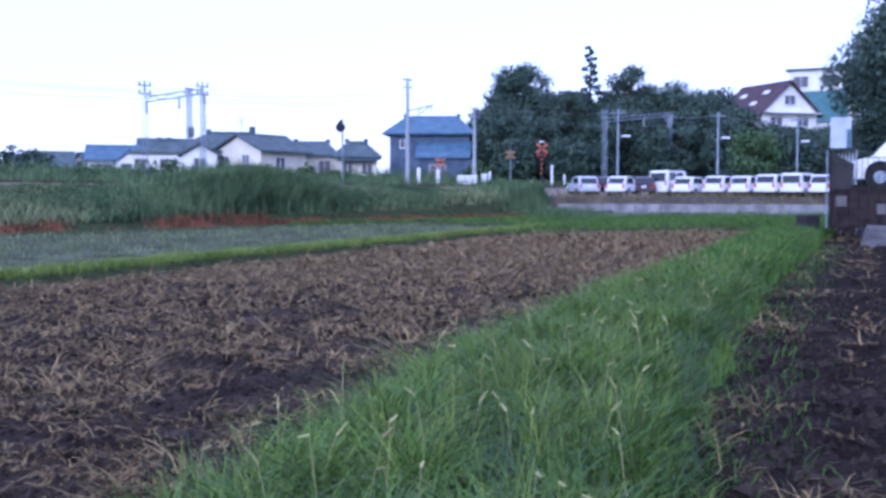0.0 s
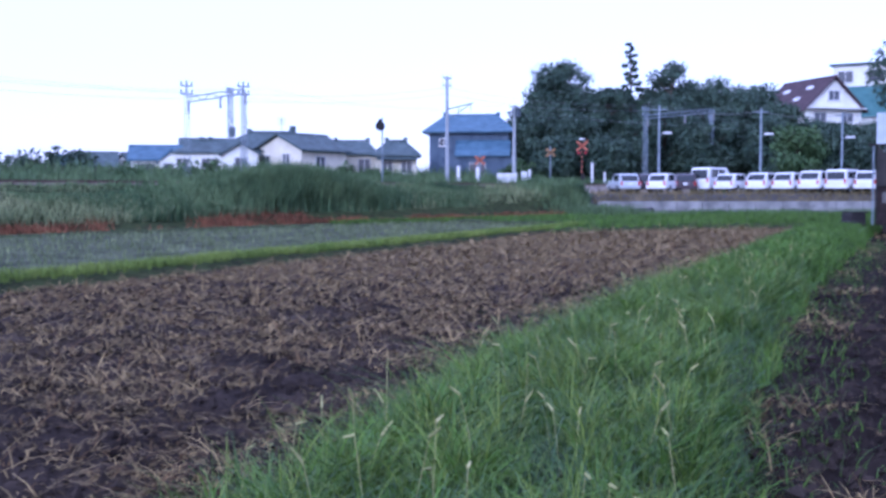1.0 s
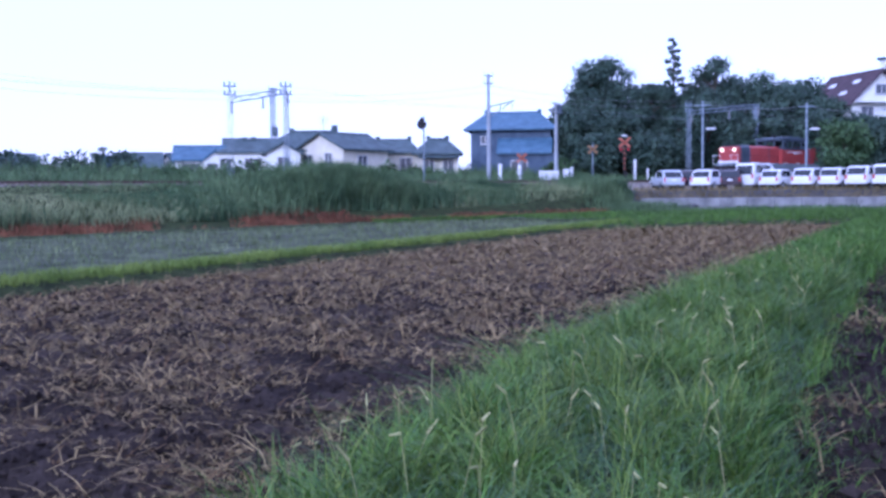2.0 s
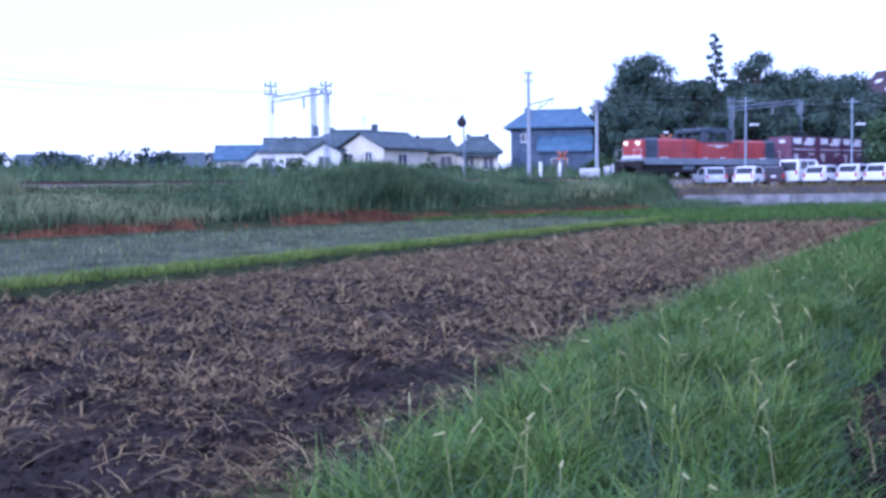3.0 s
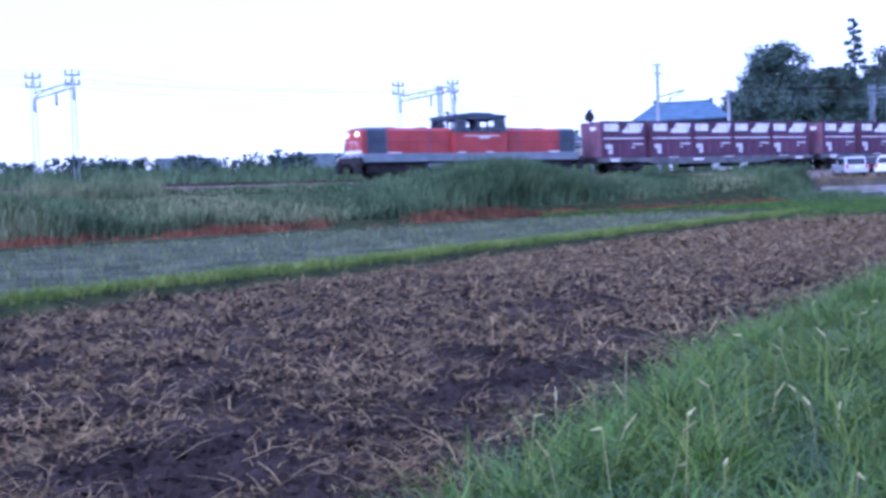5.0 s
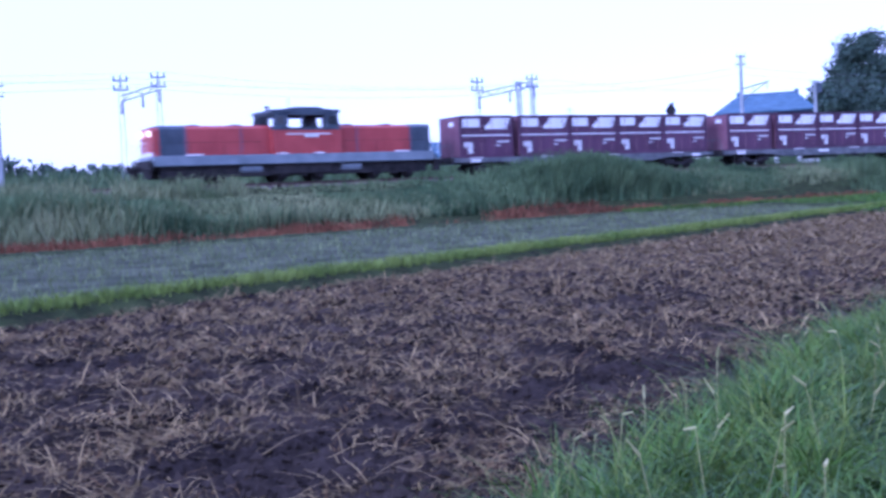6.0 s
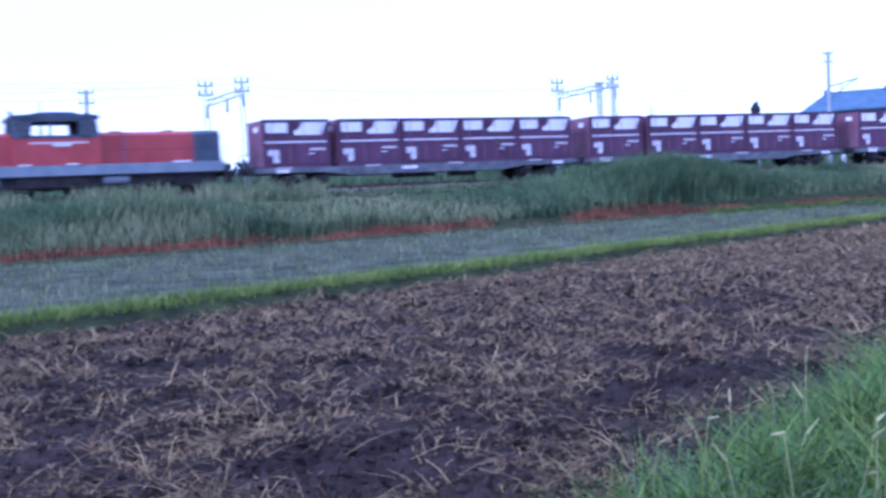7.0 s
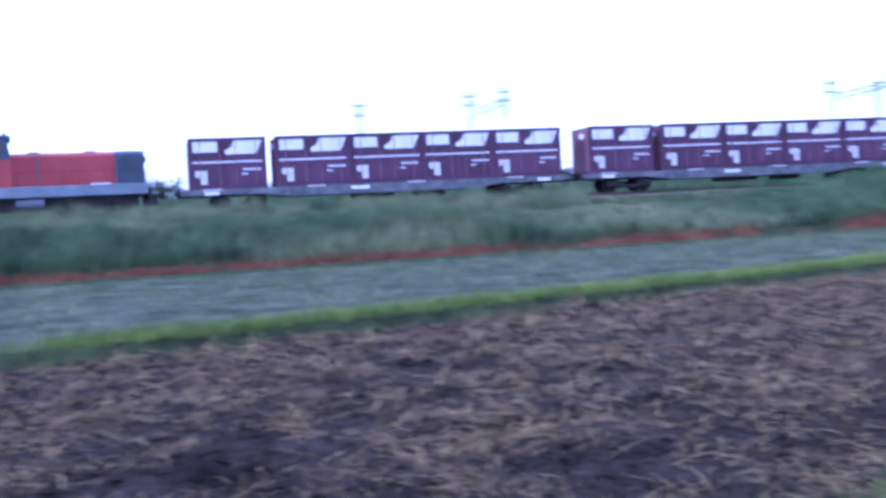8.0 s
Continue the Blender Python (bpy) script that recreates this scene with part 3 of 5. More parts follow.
    # headlamps and end gear
    for x, d in ((-7.99, -1), (8.07, 1)):
        for y in (-0.62, 0.62):
            bm = bmesh.new()
            rod(bm, (x, y, 2.62), (x + 0.09 * d, y, 2.62), 0.15, seg=14)
            part("headlamp", bm, LAMP_ON if d < 0 else GLASS, t, "lit warm headlamp" if d < 0 else "unlit headlamp")
        bm = bmesh.new()
        box(bm, (x + 0.02 * d, 0, 1.58), (0.06, 2.0, 0.2))
        part("end_stripe", bm, WHITE, t, "white stripe")
        bm = bmesh.new()
        box(bm, (d * 8.2, 0, 1.0), (0.14, 2.66, 0.55), bevel=0.02)
        rod(bm, (d * 8.2, 0, 0.88), (d * 8.9, 0, 0.88), 0.11)
        box(bm, (d * 8.93, 0, 0.88), (0.24, 0.3, 0.36), bevel=0.03)
        for y in (-1.1, 1.1):
            box(bm, (d * 8.35, y, 0.62), (0.35, 0.3, 0.5))
        part("coupler", bm, UNDER, t)
        for a, b in ((-1.25, -0.55), (0.55, 1.25)):
            bm = bmesh.new()
            for y in (a, b):
                rod(bm, (d * 8.42, y, 1.25), (d * 8.42, y, 2.15), 0.018, seg=5)
            rod(bm, (d * 8.42, a, 2.15), (d * 8.42, b, 2.15), 0.018, seg=5)
            part("end_rail", bm, WHITE, t)
    # bogies
    for cx in (-5.6, 0.0, 5.6):
        bm = bmesh.new()
        for sy in (-1, 1):
            box(bm, (cx, sy * 0.95, 0.6), (3.1, 0.14, 0.26), bevel=0.03)
            for dx in (-1.1, 1.1):
                box(bm, (cx + dx, sy * 0.98, 0.43), (0.42, 0.2, 0.42), bevel=0.04)
                rod(bm, (cx + dx * 0.55, sy * 1.0, 0.45), (cx + dx * 0.55, sy * 1.0, 0.85), 0.1, seg=8)
            box(bm, (cx, sy * 1.0, 0.45), (0.5, 0.16, 0.3))
        b = part("bogie", bm, UNDER, t)
        for dx in (-1.1, 1.1):
            bm = bmesh.new()
            wheelset(bm, cx + dx)
            part("wheelset", bm, UNDER, b)
    for cx in (-2.9, 2.9):
        bm = bmesh.new()
        for sy in (-1, 1):
            rod(bm, (cx - 0.6, sy * 0.95, 0.75), (cx + 0.6, sy * 0.95, 0.75), 0.24, seg=12)
        part("air_tank", bm, LOCO_GREY, t)
    return t


# ================= wagons and containers =================
def build_wagon():
    """Flat container wagon, x along the train with its containers starting at x = 0."""
    t = thing("flat_wagon", Matrix.Identity(4), "dark blue-grey flat container wagon on two bogies", "wagon", "container wagons")
    bm = bmesh.new()
    for sy in (-1, 1):
        prism(bm, [(-0.55, 0.78), (-0.55, 1.02), (19.4, 1.02), (19.4, 0.78), (15.5, 0.74), (14.2, 0.55), (4.7, 0.55), (3.4, 0.74)], sy * 1.15 - 0.07, sy * 1.15 + 0.07)
    for i in range(11):
        box(bm, (-0.4 + 1.96 * i, 0, 0.9), (0.16, 2.3, 0.2))
    box(bm, (9.43, 0, 0.82), (19.8, 0.5, 0.3))
    part("deck_frame", bm, WAGON, t)
    for x in (-0.52, 19.38):
        bm = bmesh.new()
        box(bm, (x, 0, 0.9), (0.16, 2.5, 0.36), bevel=0.02)
        d = -1 if x < 0 else 1
        rod(bm, (x, 0, 0.88), (x + d * 0.22, 0, 0.88), 0.1)
        part("coupler", bm, UNDER, t)
        bm = bmesh.new()
        for y in (-1.1, 1.1):
            rod(bm, (x, y, 1.05), (x, y, 1.75), 0.018, seg=5)
        rod(bm, (x, -1.1, 1.75), (x, 1.1, 1.75), 0.018, seg=5)
        part("end_rail", bm, WAGON, t)
    for sy in (-1, 1):
        for x, w in ((8.2, 0.9), (1.0, 0.7), (17.8, 0.7)):
            bm = bmesh.new()
            box(bm, (x, sy * 1.27, 0.84), (w, 0.02, 0.16))
            part("data_panel", bm, WHITE, t, "plain white data panel")
        for x in (0.6, 5.6, 10.6, 15.8):
            bm = bmesh.new()
            rod(bm, (x, sy * 1.24, 1.0), (x + 0.9, sy * 1.24, 1.0), 0.03, seg=6)
            part("side_hook", bm, TRIM, t)
    bm = bmesh.new()
    box(bm, (9.0, 0, 0.5), (2.0, 1.4, 0.35), bevel=0.04)
    rod(bm, (11.0, -0.5, 0.5), (12.6, -0.5, 0.5), 0.22, seg=12)
    part("brake_gear", bm, UNDER, t)
    for cx in (2.3, 16.55):
        bm = bmesh.new()
        for sy in (-1, 1):
            prism(bm, [(cx - 1.25, 0.32), (cx - 1.25, 0.55), (cx - 0.5, 0.6), (cx - 0.4, 0.38), (cx + 0.4, 0.38), (cx + 0.5, 0.6), (cx + 1.25, 0.55), (cx + 1.25, 0.32), (cx + 0.6, 0.3), (cx + 0.4, 0.22), (cx - 0.4, 0.22), (cx - 0.6, 0.3)], sy * 0.97 - 0.08, sy * 0.97 + 0.08)
            for dx in (-0.95, 0.95):
                box(bm, (cx + dx, sy * 1.0, 0.43), (0.36, 0.24, 0.3), bevel=0.03)
        b = part("bogie", bm, UNDER, t)
        for dx in (-0.95, 0.95):
            bm = bmesh.new()
            wheelset(bm, cx + dx)
            part("wheelset", bm, UNDER, b)
    return t


def build_container():
    """Twelve-foot freight container: x along, y across, z from its floor."""
    L, W, H = 3.66, 2.45, 2.46
    t = thing("freight_container", Matrix.Identity(4), "wine-purple twelve-foot freight container with white side bars", "container", "containers on the wagons")
    bm = bmesh.new()
    box(bm, (L / 2, 0, H / 2), (L - 0.08, W - 0.08, H - 0.04))
    for x in (0.06, L - 0.06):
        for y in (-W / 2 + 0.06, W / 2 - 0.06):
            box(bm, (x, y, H / 2), (0.12, 0.12, H), bevel=0.015)
    for y in (-W / 2 + 0.05, W / 2 - 0.05):
        box(bm, (L / 2, y, 0.08), (L - 0.2, 0.1, 0.16))
        box(bm, (L / 2, y, H - 0.06), (L - 0.2, 0.1, 0.12))
    part("body", bm, CONT, t)
    bm = bmesh.new()
    box(bm, (0.02, 0, H / 2), (0.04, W - 0.26, H - 0.2))
    ew = part("end_wall", bm, CONT_END, t, "ribbed end wall, its paler tone standing for light")
    for i in range(9):
        bm = bmesh.new()
        box(bm, (-0.005, -0.95 + 0.2375 * i, H / 2), (0.03, 0.07, H - 0.3))
        part("rib", bm, CONT_END, ew)
    bm = bmesh.new()
    box(bm, (-0.02, -0.25, 2.0), (0.02, 0.55, 0.26))
    part("end_panel", bm, WHITE, t, "plain white panel")
    for sy in (-1, 1):
        yy = sy * (W / 2 - 0.03)
        for x0 in (0.16, 1.86):
            bm = bmesh.new()
            box(bm, (x0 + 0.83, yy, 1.24), (1.63, 0.03, 2.1), bevel=0.01)
            d = part("side_door", bm, CONT, t)
            for dx in (0.35, 1.3):
                bm = bmesh.new()
                rod(bm, (x0 + dx, yy + sy * 0.03, 0.2), (x0 + dx, yy + sy * 0.03, 2.3), 0.018, seg=6)
                part("lock_bar", bm, CONT_END, d)
        o = sy * (W / 2 - 0.008)
        bm = bmesh.new()
        box(bm, (0.78, o, 2.03), (1.15, 0.012, 0.5))
        part("name_panel", bm, WHITE, t, "plain white panel")
        bm = bmesh.new()
        prism(bm, [(1.72, 1.66), (3.2, 1.66), (3.48, 2.3), (2.15, 2.3), (2.05, 2.05), (1.88, 1.92), (1.72, 1.86)], o - 0.006, o + 0.006)
        part("emblem", bm, WHITE, t, "plain white emblem shape")
        bm = bmesh.new()
        box(bm, (1.8, o, 1.3), (3.3, 0.012, 0.075))
        part("side_stripe", bm, WHITE, t, "white stripe")
        bm = bmesh.new()
        prism(bm, [(0.28, 0.9), (0.84, 0.9), (0.84, 0.25), (0.5, 0.25), (0.5, 0.6), (0.28, 0.6)], o - 0.006, o + 0.006)
        part("data_bar", bm, TRIM, t, "pale data bars")
        bm = bmesh.new()
        box(bm, (2.95, o, 0.92), (0.85, 0.012, 0.1))
        box(bm, (2.6, o, 0.7), (0.3, 0.012, 0.07))
        part("data_bar", bm, TRIM, t, "pale data bars")
    return t


TRAIN = []                                       # thing, middle of its vehicle along the train, offset from that, height
CONT_S = (0.0, 4.12, 7.8, 11.48, 15.16)
loco = build_loco()
TRAIN.append((loco, -10.2, 0.0, 0.0))
wagon0 = build_wagon()
box0 = build_container()
for w in range(4):
    wg = wagon0 if w == 0 else copy_thing(wagon0, Matrix.Identity(4))
    mid = 20.4 * w + 9.43
    TRAIN.append((wg, mid, -9.43, 0.0))
    for c in CONT_S:
        ct = box0 if (w, c) == (0, 0.0) else copy_thing(box0, Matrix.Identity(4))
        TRAIN.append((ct, mid, c - 9.43, 1.02))


# ================= vegetation =================
def on_line(a, b, w0, w1):
    def f(rng):
        k, w = rng.random(), rng.uniform(w0, w1)
        dx, dy = b[0] - a[0], b[1] - a[1]
        l = math.hypot(dx, dy)
        return a[0] + dx * k - dy / l * w, a[1] + dy * k + dx / l * w
    return f


def near_levee(amin, amax, power=1.0):
    def f(rng):
        a = amin + (amax - amin) * rng.random() ** power
        r = levee_right(a)
        b = r - 1.2 + rng.normal(0, 0.75)
        b = max(levee_left(a) - 0.1 + 0.35 * rng.random() ** 2, min(r - 0.3 + 0.4 * rng.random() ** 2, b))
        return a * DX + b * BX, a * DY + b * BY
    return f


def vegetation():
    rng = np.random.default_rng(5)
    def tufts(x, y):
        return noise.noise((x * 1.6, y * 1.6, 21)) + 0.7 * noise.noise((x * 4.5, y * 4.5, 22))
    p = scatter(rng, 50000, near_levee(3.5, 18, 0.9), lambda x, y: tufts(x, y) > -0.22 + 0.25 * rng.random())
    k = np.array([0.75 + 0.8 * tufts(x, y) for x, y, z in p]).clip(0.3, 1.6)
    blades("levee_grass", p, (0.13 + 0.36 * rng.random(len(p)) ** 1.3) * k, 0.006 + 0.009 * rng.random(len(p)), GRASS,
           "fresh green long grass on the levee between fields", "grass", 1.35, 6, 5)
    p = scatter(rng, 12000, near_levee(3.5, 20, 0.9), lambda x, y: tufts(x, y) > 0.05)
    blades("levee_grass_pale", p, 0.16 + 0.34 * rng.random(len(p)), 0.004 + 0.005 * rng.random(len(p)), GRASS_YELLOW,
           "yellow-green grass blades among the levee grass", "grass", 1.5, 7, 5)
    p = scatter(rng, 9000, near_levee(3.5, 20, 0.9))
    blades("levee_grass_blue", p, 0.12 + 0.32 * rng.random(len(p)), 0.006 + 0.006 * rng.random(len(p)), GRASS_BLUE,
           "bluish-green broad grass blades among the levee grass", "grass", 1.6, 25, 5)
    p = scatter(rng, 30000, near_levee(15, 56))
    blades("levee_grass_far", p, 0.2 + 0.28 * rng.random(len(p)), 0.016 + 0.014 * rng.random(len(p)), GRASS,
           "green long grass along the far levee", "grass", 0.9, 8, 3)
    p = scatter(rng, 1500, near_levee(4.0, 20, 1.1), lambda x, y: tufts(x, y) > 0.15)
    blades("levee_grass_tall", p, 0.4 + 0.3 * rng.random(len(p)), 0.005 + 0.005 * rng.random(len(p)), GRASS_YELLOW,
           "tall arching grass stalks above the levee grass", "grass", 0.9, 41, 6)
    # foxtail heads
    p = scatter(rng, 130, near_levee(4.0, 26, 1.2))
    bm = bmesh.new()
    for x, y, z in p:
        h = rng.uniform(0.3, 0.52)
        az, d = rng.uniform(0, 6.28), rng.uniform(0.03, 0.14)
        q = Vector((x + math.cos(az) * d, y + math.sin(az) * d, z + h))
        rod(bm, (x, y, z), q, 0.0022, seg=4)
        e = q + Vector((math.cos(az) * 0.055, math.sin(az) * 0.055, rng.uniform(-0.01, 0.08)))
        rod(bm, q, e, 0.008, 0.004, 6)
    solo("foxtail_heads", bm, GRASS_HEAD, "pale foxtail seed heads standing in the levee grass", "grass", "", "stuff")
    # weeds at the foot of the levee, on both sides
    def foot(rng):
        a = rng.uniform(4, 40)
        b = rng.choice((levee_left(a) - 0.2, levee_right(a) + 0.15, levee_right(a) + 0.5)) + rng.normal(0, 0.28)
        return a * DX + b * BX, a * DY + b * BY
    p = scatter(rng, 3500, foot)
    blades("field_weeds", p, 0.06 + 0.2 * rng.random(len(p)), 0.006 + 0.006 * rng.random(len(p)), GRASS, "scattered green weeds beside the levee", "grass", 1.2, 9, 3)
    # straw and stubble over the harvested field
    def field(rng):
        r = 4.5 + 48 * rng.random() ** 1.25
        az = radians(rng.uniform(-22, 62))
        return -math.sin(az) * r, math.cos(az) * r
    def ok(x, y):
        z = zone_height(x, y)[0]
        k = 0.8 * noise.noise((x * 0.75, y * 0.75, 7)) + 0.8 * noise.noise((x * 2.4, y * 2.4, 8))
        return (z == "soil" and k > 0.1 - 0.5 * rng.random() ** 2.6 - 0.026 * max(0, math.hypot(x, y) - 12) + 0.045 * max(0, 12 - math.hypot(x, y))) or (z == "soil_side" and k > 0.42 - 0.3 * rng.random() ** 3)
    for name, n, mm, h0, seed in (("straw_litter", 62000, STRAW, 0.05, 11), ("rotting_straw_litter", 27000, STRAW_DARK, 0.05, 12)):
        p = np.array(scatter(rng, n, field, ok))
        d = np.hypot(p[:, 0], p[:, 1])
        az, l = rng.uniform(0, 6.28, n), (0.05 + 0.42 * rng.random(n) ** 2.4) * (0.75 + d / 40)
        el = np.abs(rng.normal(0.02, 0.2, n))
        w = rng.uniform(0.0012, 0.0037, n) * (0.7 + d / 9)
        p[:, 2] += 0.03
        cx, cy = np.cos(az) * np.cos(el), np.sin(az) * np.cos(el)
        side_v = np.stack([-np.sin(az), np.cos(az), 0 * az], 1) * w[:, None]
        q = p + np.stack([cx * l / 2, cy * l / 2, np.sin(el) * l / 2 + 0.012], 1)
        e = p + np.stack([cx * l, cy * l, np.sin(el) * l - 0.01], 1)
        up = np.array([[0, 0, 1]]) * w[:, None]
        v = np.stack([p - side_v, p + side_v, q - side_v + up, q + side_v + up, e - side_v * 0.6, e + side_v * 0.6], 1).reshape(-1, 3)
        b = np.arange(n)[:, None] * 6
        f = np.concatenate([b + np.array([[0, 1, 3, 2]]), b + np.array([[2, 3, 5, 4]])], 1).reshape(-1, 4)
        raw(name, v, f, mm, "broken brown rice straw littering the dark soil", "straw", "stuff")
    def clod_place(rng):
        r = 4.5 + 17 * rng.random() ** 1.4
        az = radians(rng.uniform(-24, 60))
        return -math.sin(az) * r, math.cos(az) * r
    n = 24000
    p = np.array(scatter(rng, n, clod_place, lambda x, y: zone_height(x, y)[0] in ("soil", "soil_side")))
    base = np.array([(1, 0, 0), (-1, 0, 0), (0, 1, 0), (0, -1, 0), (0, 0, 1), (0, 0, -1)], float)
    r = (0.012 + 0.055 * rng.random(n) ** 2.2)[:, None, None]
    v = p[:, None, :] + np.array([0, 0, 0.02]) + r * (base[None] * rng.uniform(0.6, 1.3, (n, 6, 1)) + rng.normal(0, 0.22, (n, 6, 3)))
    tri = np.array([(0, 2, 4), (2, 1, 4), (1, 3, 4), (3, 0, 4), (2, 0, 5), (1, 2, 5), (3, 1, 5), (0, 3, 5)])
    raw("soil_clods", v.reshape(-1, 3), (np.arange(n)[:, None, None] * 6 + tri[None]).reshape(-1, 3), SOIL, "broken dark soil clods on the harvested field", "soil", "stuff")
    # far levee
    p = scatter(rng, 26000, on_line(S2A, S2B, 0.2, 1.2))
    blades("far_levee_grass", p, 0.08 + 0.19 * rng.random(len(p)), 0.014 + 0.014 * rng.random(len(p)), GRASS_YELLOW,
           "bright yellow-green grass strip between the fields", "grass", 0.8, 13, 3)
    p = scatter(rng, 5000, on_line((-30, -24), S2A, 0.05, 1.2))
    blades("far_levee_grass", p, 0.08 + 0.19 * rng.random(len(p)), 0.014 + 0.014 * rng.random(len(p)), GRASS_YELLOW,
           "bright yellow-green grass strip between the fields", "grass", 0.8, 14, 3)
    # strip at the end of the field, before the wall
    def end_strip(rng):
        x = rng.uniform(0, 26)
        return x, 46.0 + (x - 2.8) * 0.68 + rng.random() ** 1.3 * 30
    p = scatter(rng, 16000, end_strip, lambda x, y: y < 78 and toe_side(x, y) < 0 and zone_height(x, y)[0] == "levee")
    blades("verge_grass", p, 0.15 + 0.25 * rng.random(len(p)), 0.02 + 0.02 * rng.random(len(p)), GRASS, "green grass verge before the concrete wall", "grass", 0.8, 15, 3)
    # stubble rows
    sx, sy = rng.uniform(-45, 8, 170000), rng.uniform(2, 76, 170000)
    p = [(x, y, 0) for x, y in zip(sx, sy) if side(x, y, S2A, S2B) > 1.3 and toe_side(x, y) < -0.5 and math.sin(side(x, y, S2A, S2B) * 21) > -0.2 and noise.noise((x * 1.3, y * 1.3, 51)) + 0.6 * noise.noise((x * 3.1, y * 3.1, 52)) > -0.12]
    n = len(p)
    blades("stubble", p, 0.07 + 0.2 * rng.random(n) ** 1.5, 0.015 + 0.03 * rng.random(n), STUBBLE_LEAF, "short grey-green rice stubble in rows", "stubble", 0.6, 16, 2)
    # foot of the bank: thin green line, rust weeds, then tall weeds up the slope
    A2, M2, B2 = (-56.0, -12.9), (-9.0, 59.6), (5.6, 75.2)
    p = scatter(rng, 5000, on_line(M2, B2, -1.5, -0.7))
    blades("bank_foot_grass", p, 0.12 + 0.16 * rng.random(len(p)), 0.02 + 0.02 * rng.random(len(p)), GRASS, "thin line of green grass at the field's edge", "grass", 0.7, 17, 3)
    foot_a, foot_b = on_line(A2, M2, -0.3, 1.7), on_line(M2, B2, -0.3, 0.7)
    p = scatter(rng, 22000, lambda rng: (foot_a if rng.random() < 0.78 else foot_b)(rng), lambda x, y: noise.noise((x * 0.28, y * 0.28, 3)) + 0.5 * noise.noise((x * 0.7, y * 0.7, 3)) > -0.45 + 0.65 * rng.random())
    blades("withered_weeds", p, 0.14 + 0.34 * rng.random(len(p)), 0.025 + 0.04 * rng.random(len(p)), RUST_WEED, "rust-red withered weeds at the foot of the bank", "weeds", 0.8, 18, 3)

    def slope(rng):
        s = rng.uniform(-30, 66)
        n = track_n(s)[0]
        return rail_xy(s, rng.uniform(n - 24, n - 2.9))
    keep = lambda x, y: toe_side(x, y) > 1.4 and not (x > 7 and y > 78)
    for name, n, mm, h0, h1, th, seed, lab in (("tall_weeds", 56000, REED, 0.5, 0.75, -0.05, 19, "tall dense green weeds on the railway bank"),
                                               ("pale_weeds", 40000, REED_PALE, 0.4, 0.7, -9, 20, "pale dry weeds on the railway bank")):
        p = scatter(rng, n, slope, lambda x, y: keep(x, y) and (noise.noise((x * 0.14, y * 0.14, 5)) > -0.15 + 0.3 * rng.random() if th > -5 else noise.noise((x * 0.14, y * 0.14, 5)) < 0.12 + 0.3 * rng.random()))
        hh = np.array([h0 + h1 * rng.random() * (1.0 + 0.9 * max(0, noise.noise((x * 0.15, y * 0.15, 9)))) for x, y, z in p])
        for i, (x, y, z) in enumerate(p):
            ps, pn = sn(x, y)
            hh[i] *= (1.0 - (0.62 + 0.24 * smooth01((ps - 1) / 4) * smooth01((36 - ps) / 4)) * smooth01((pn - track_n(ps)[0] + 11) / 6)) * (1.0 + 0.9 * noise.noise((x * 0.3, y * 0.3, 14)))
        blades(name, p, hh, 0.035 + 0.045 * rng.random(n), mm, lab, "weeds", 0.55, seed, 3)
    # the dense clump on the crest
    def clump(rng):
        s, n = rng.normal(32.5, 4.2), rng.normal(54.0, 1.2)
        return rail_xy(s, n)
    p = scatter(rng, 16000, clump, keep)
    hh = np.array([1.8 * math.exp(-((sn(x, y)[0] - 32.5) / 6.0) ** 2) * rng.uniform(0.5, 1.0) + 0.25 for x, y, z in p])
    blades("reed_clump", p, hh, 0.05 + 0.05 * rng.random(len(p)), REED, "tall dense clump of green reeds on the bank", "weeds", 0.45, 21, 3)
    # taller weeds along the crest, where the bank nears the field's corner
    def crest(rng):
        s = rng.uniform(-22, 12)
        return rail_xy(s, track_n(s)[0] + rng.uniform(-5.2, -2.8))
    p = scatter(rng, 9000, crest, lambda x, y: noise.noise((x * 0.35, y * 0.35, 31)) > -0.35 + 0.3 * rng.random())
    hh = np.array([(0.35 + 0.6 * rng.random()) * (1 + 0.6 * noise.noise((x * 0.5, y * 0.5, 32))) for x, y, z in p])
    blades("crest_weeds", p, hh, 0.03 + 0.04 * rng.random(len(p)), REED_PALE, "pale tall weeds along the top of the bank", "weeds", 0.5, 33, 3)
    # land behind the railway
    def behind(rng):
        s = rng.uniform(-40, 80)
        return rail_xy(s, track_n(s)[0] + 4 + 20 * rng.random() ** 1.5)
    p = scatter(rng, 24000, behind)
    blades("rough_grass", p, 0.35 + 0.75 * rng.random(len(p)), 0.05 + 0.05 * rng.random(len(p)), REED, "rough grass behind the railway track", "grass", 0.6, 22, 3)


vegetation()


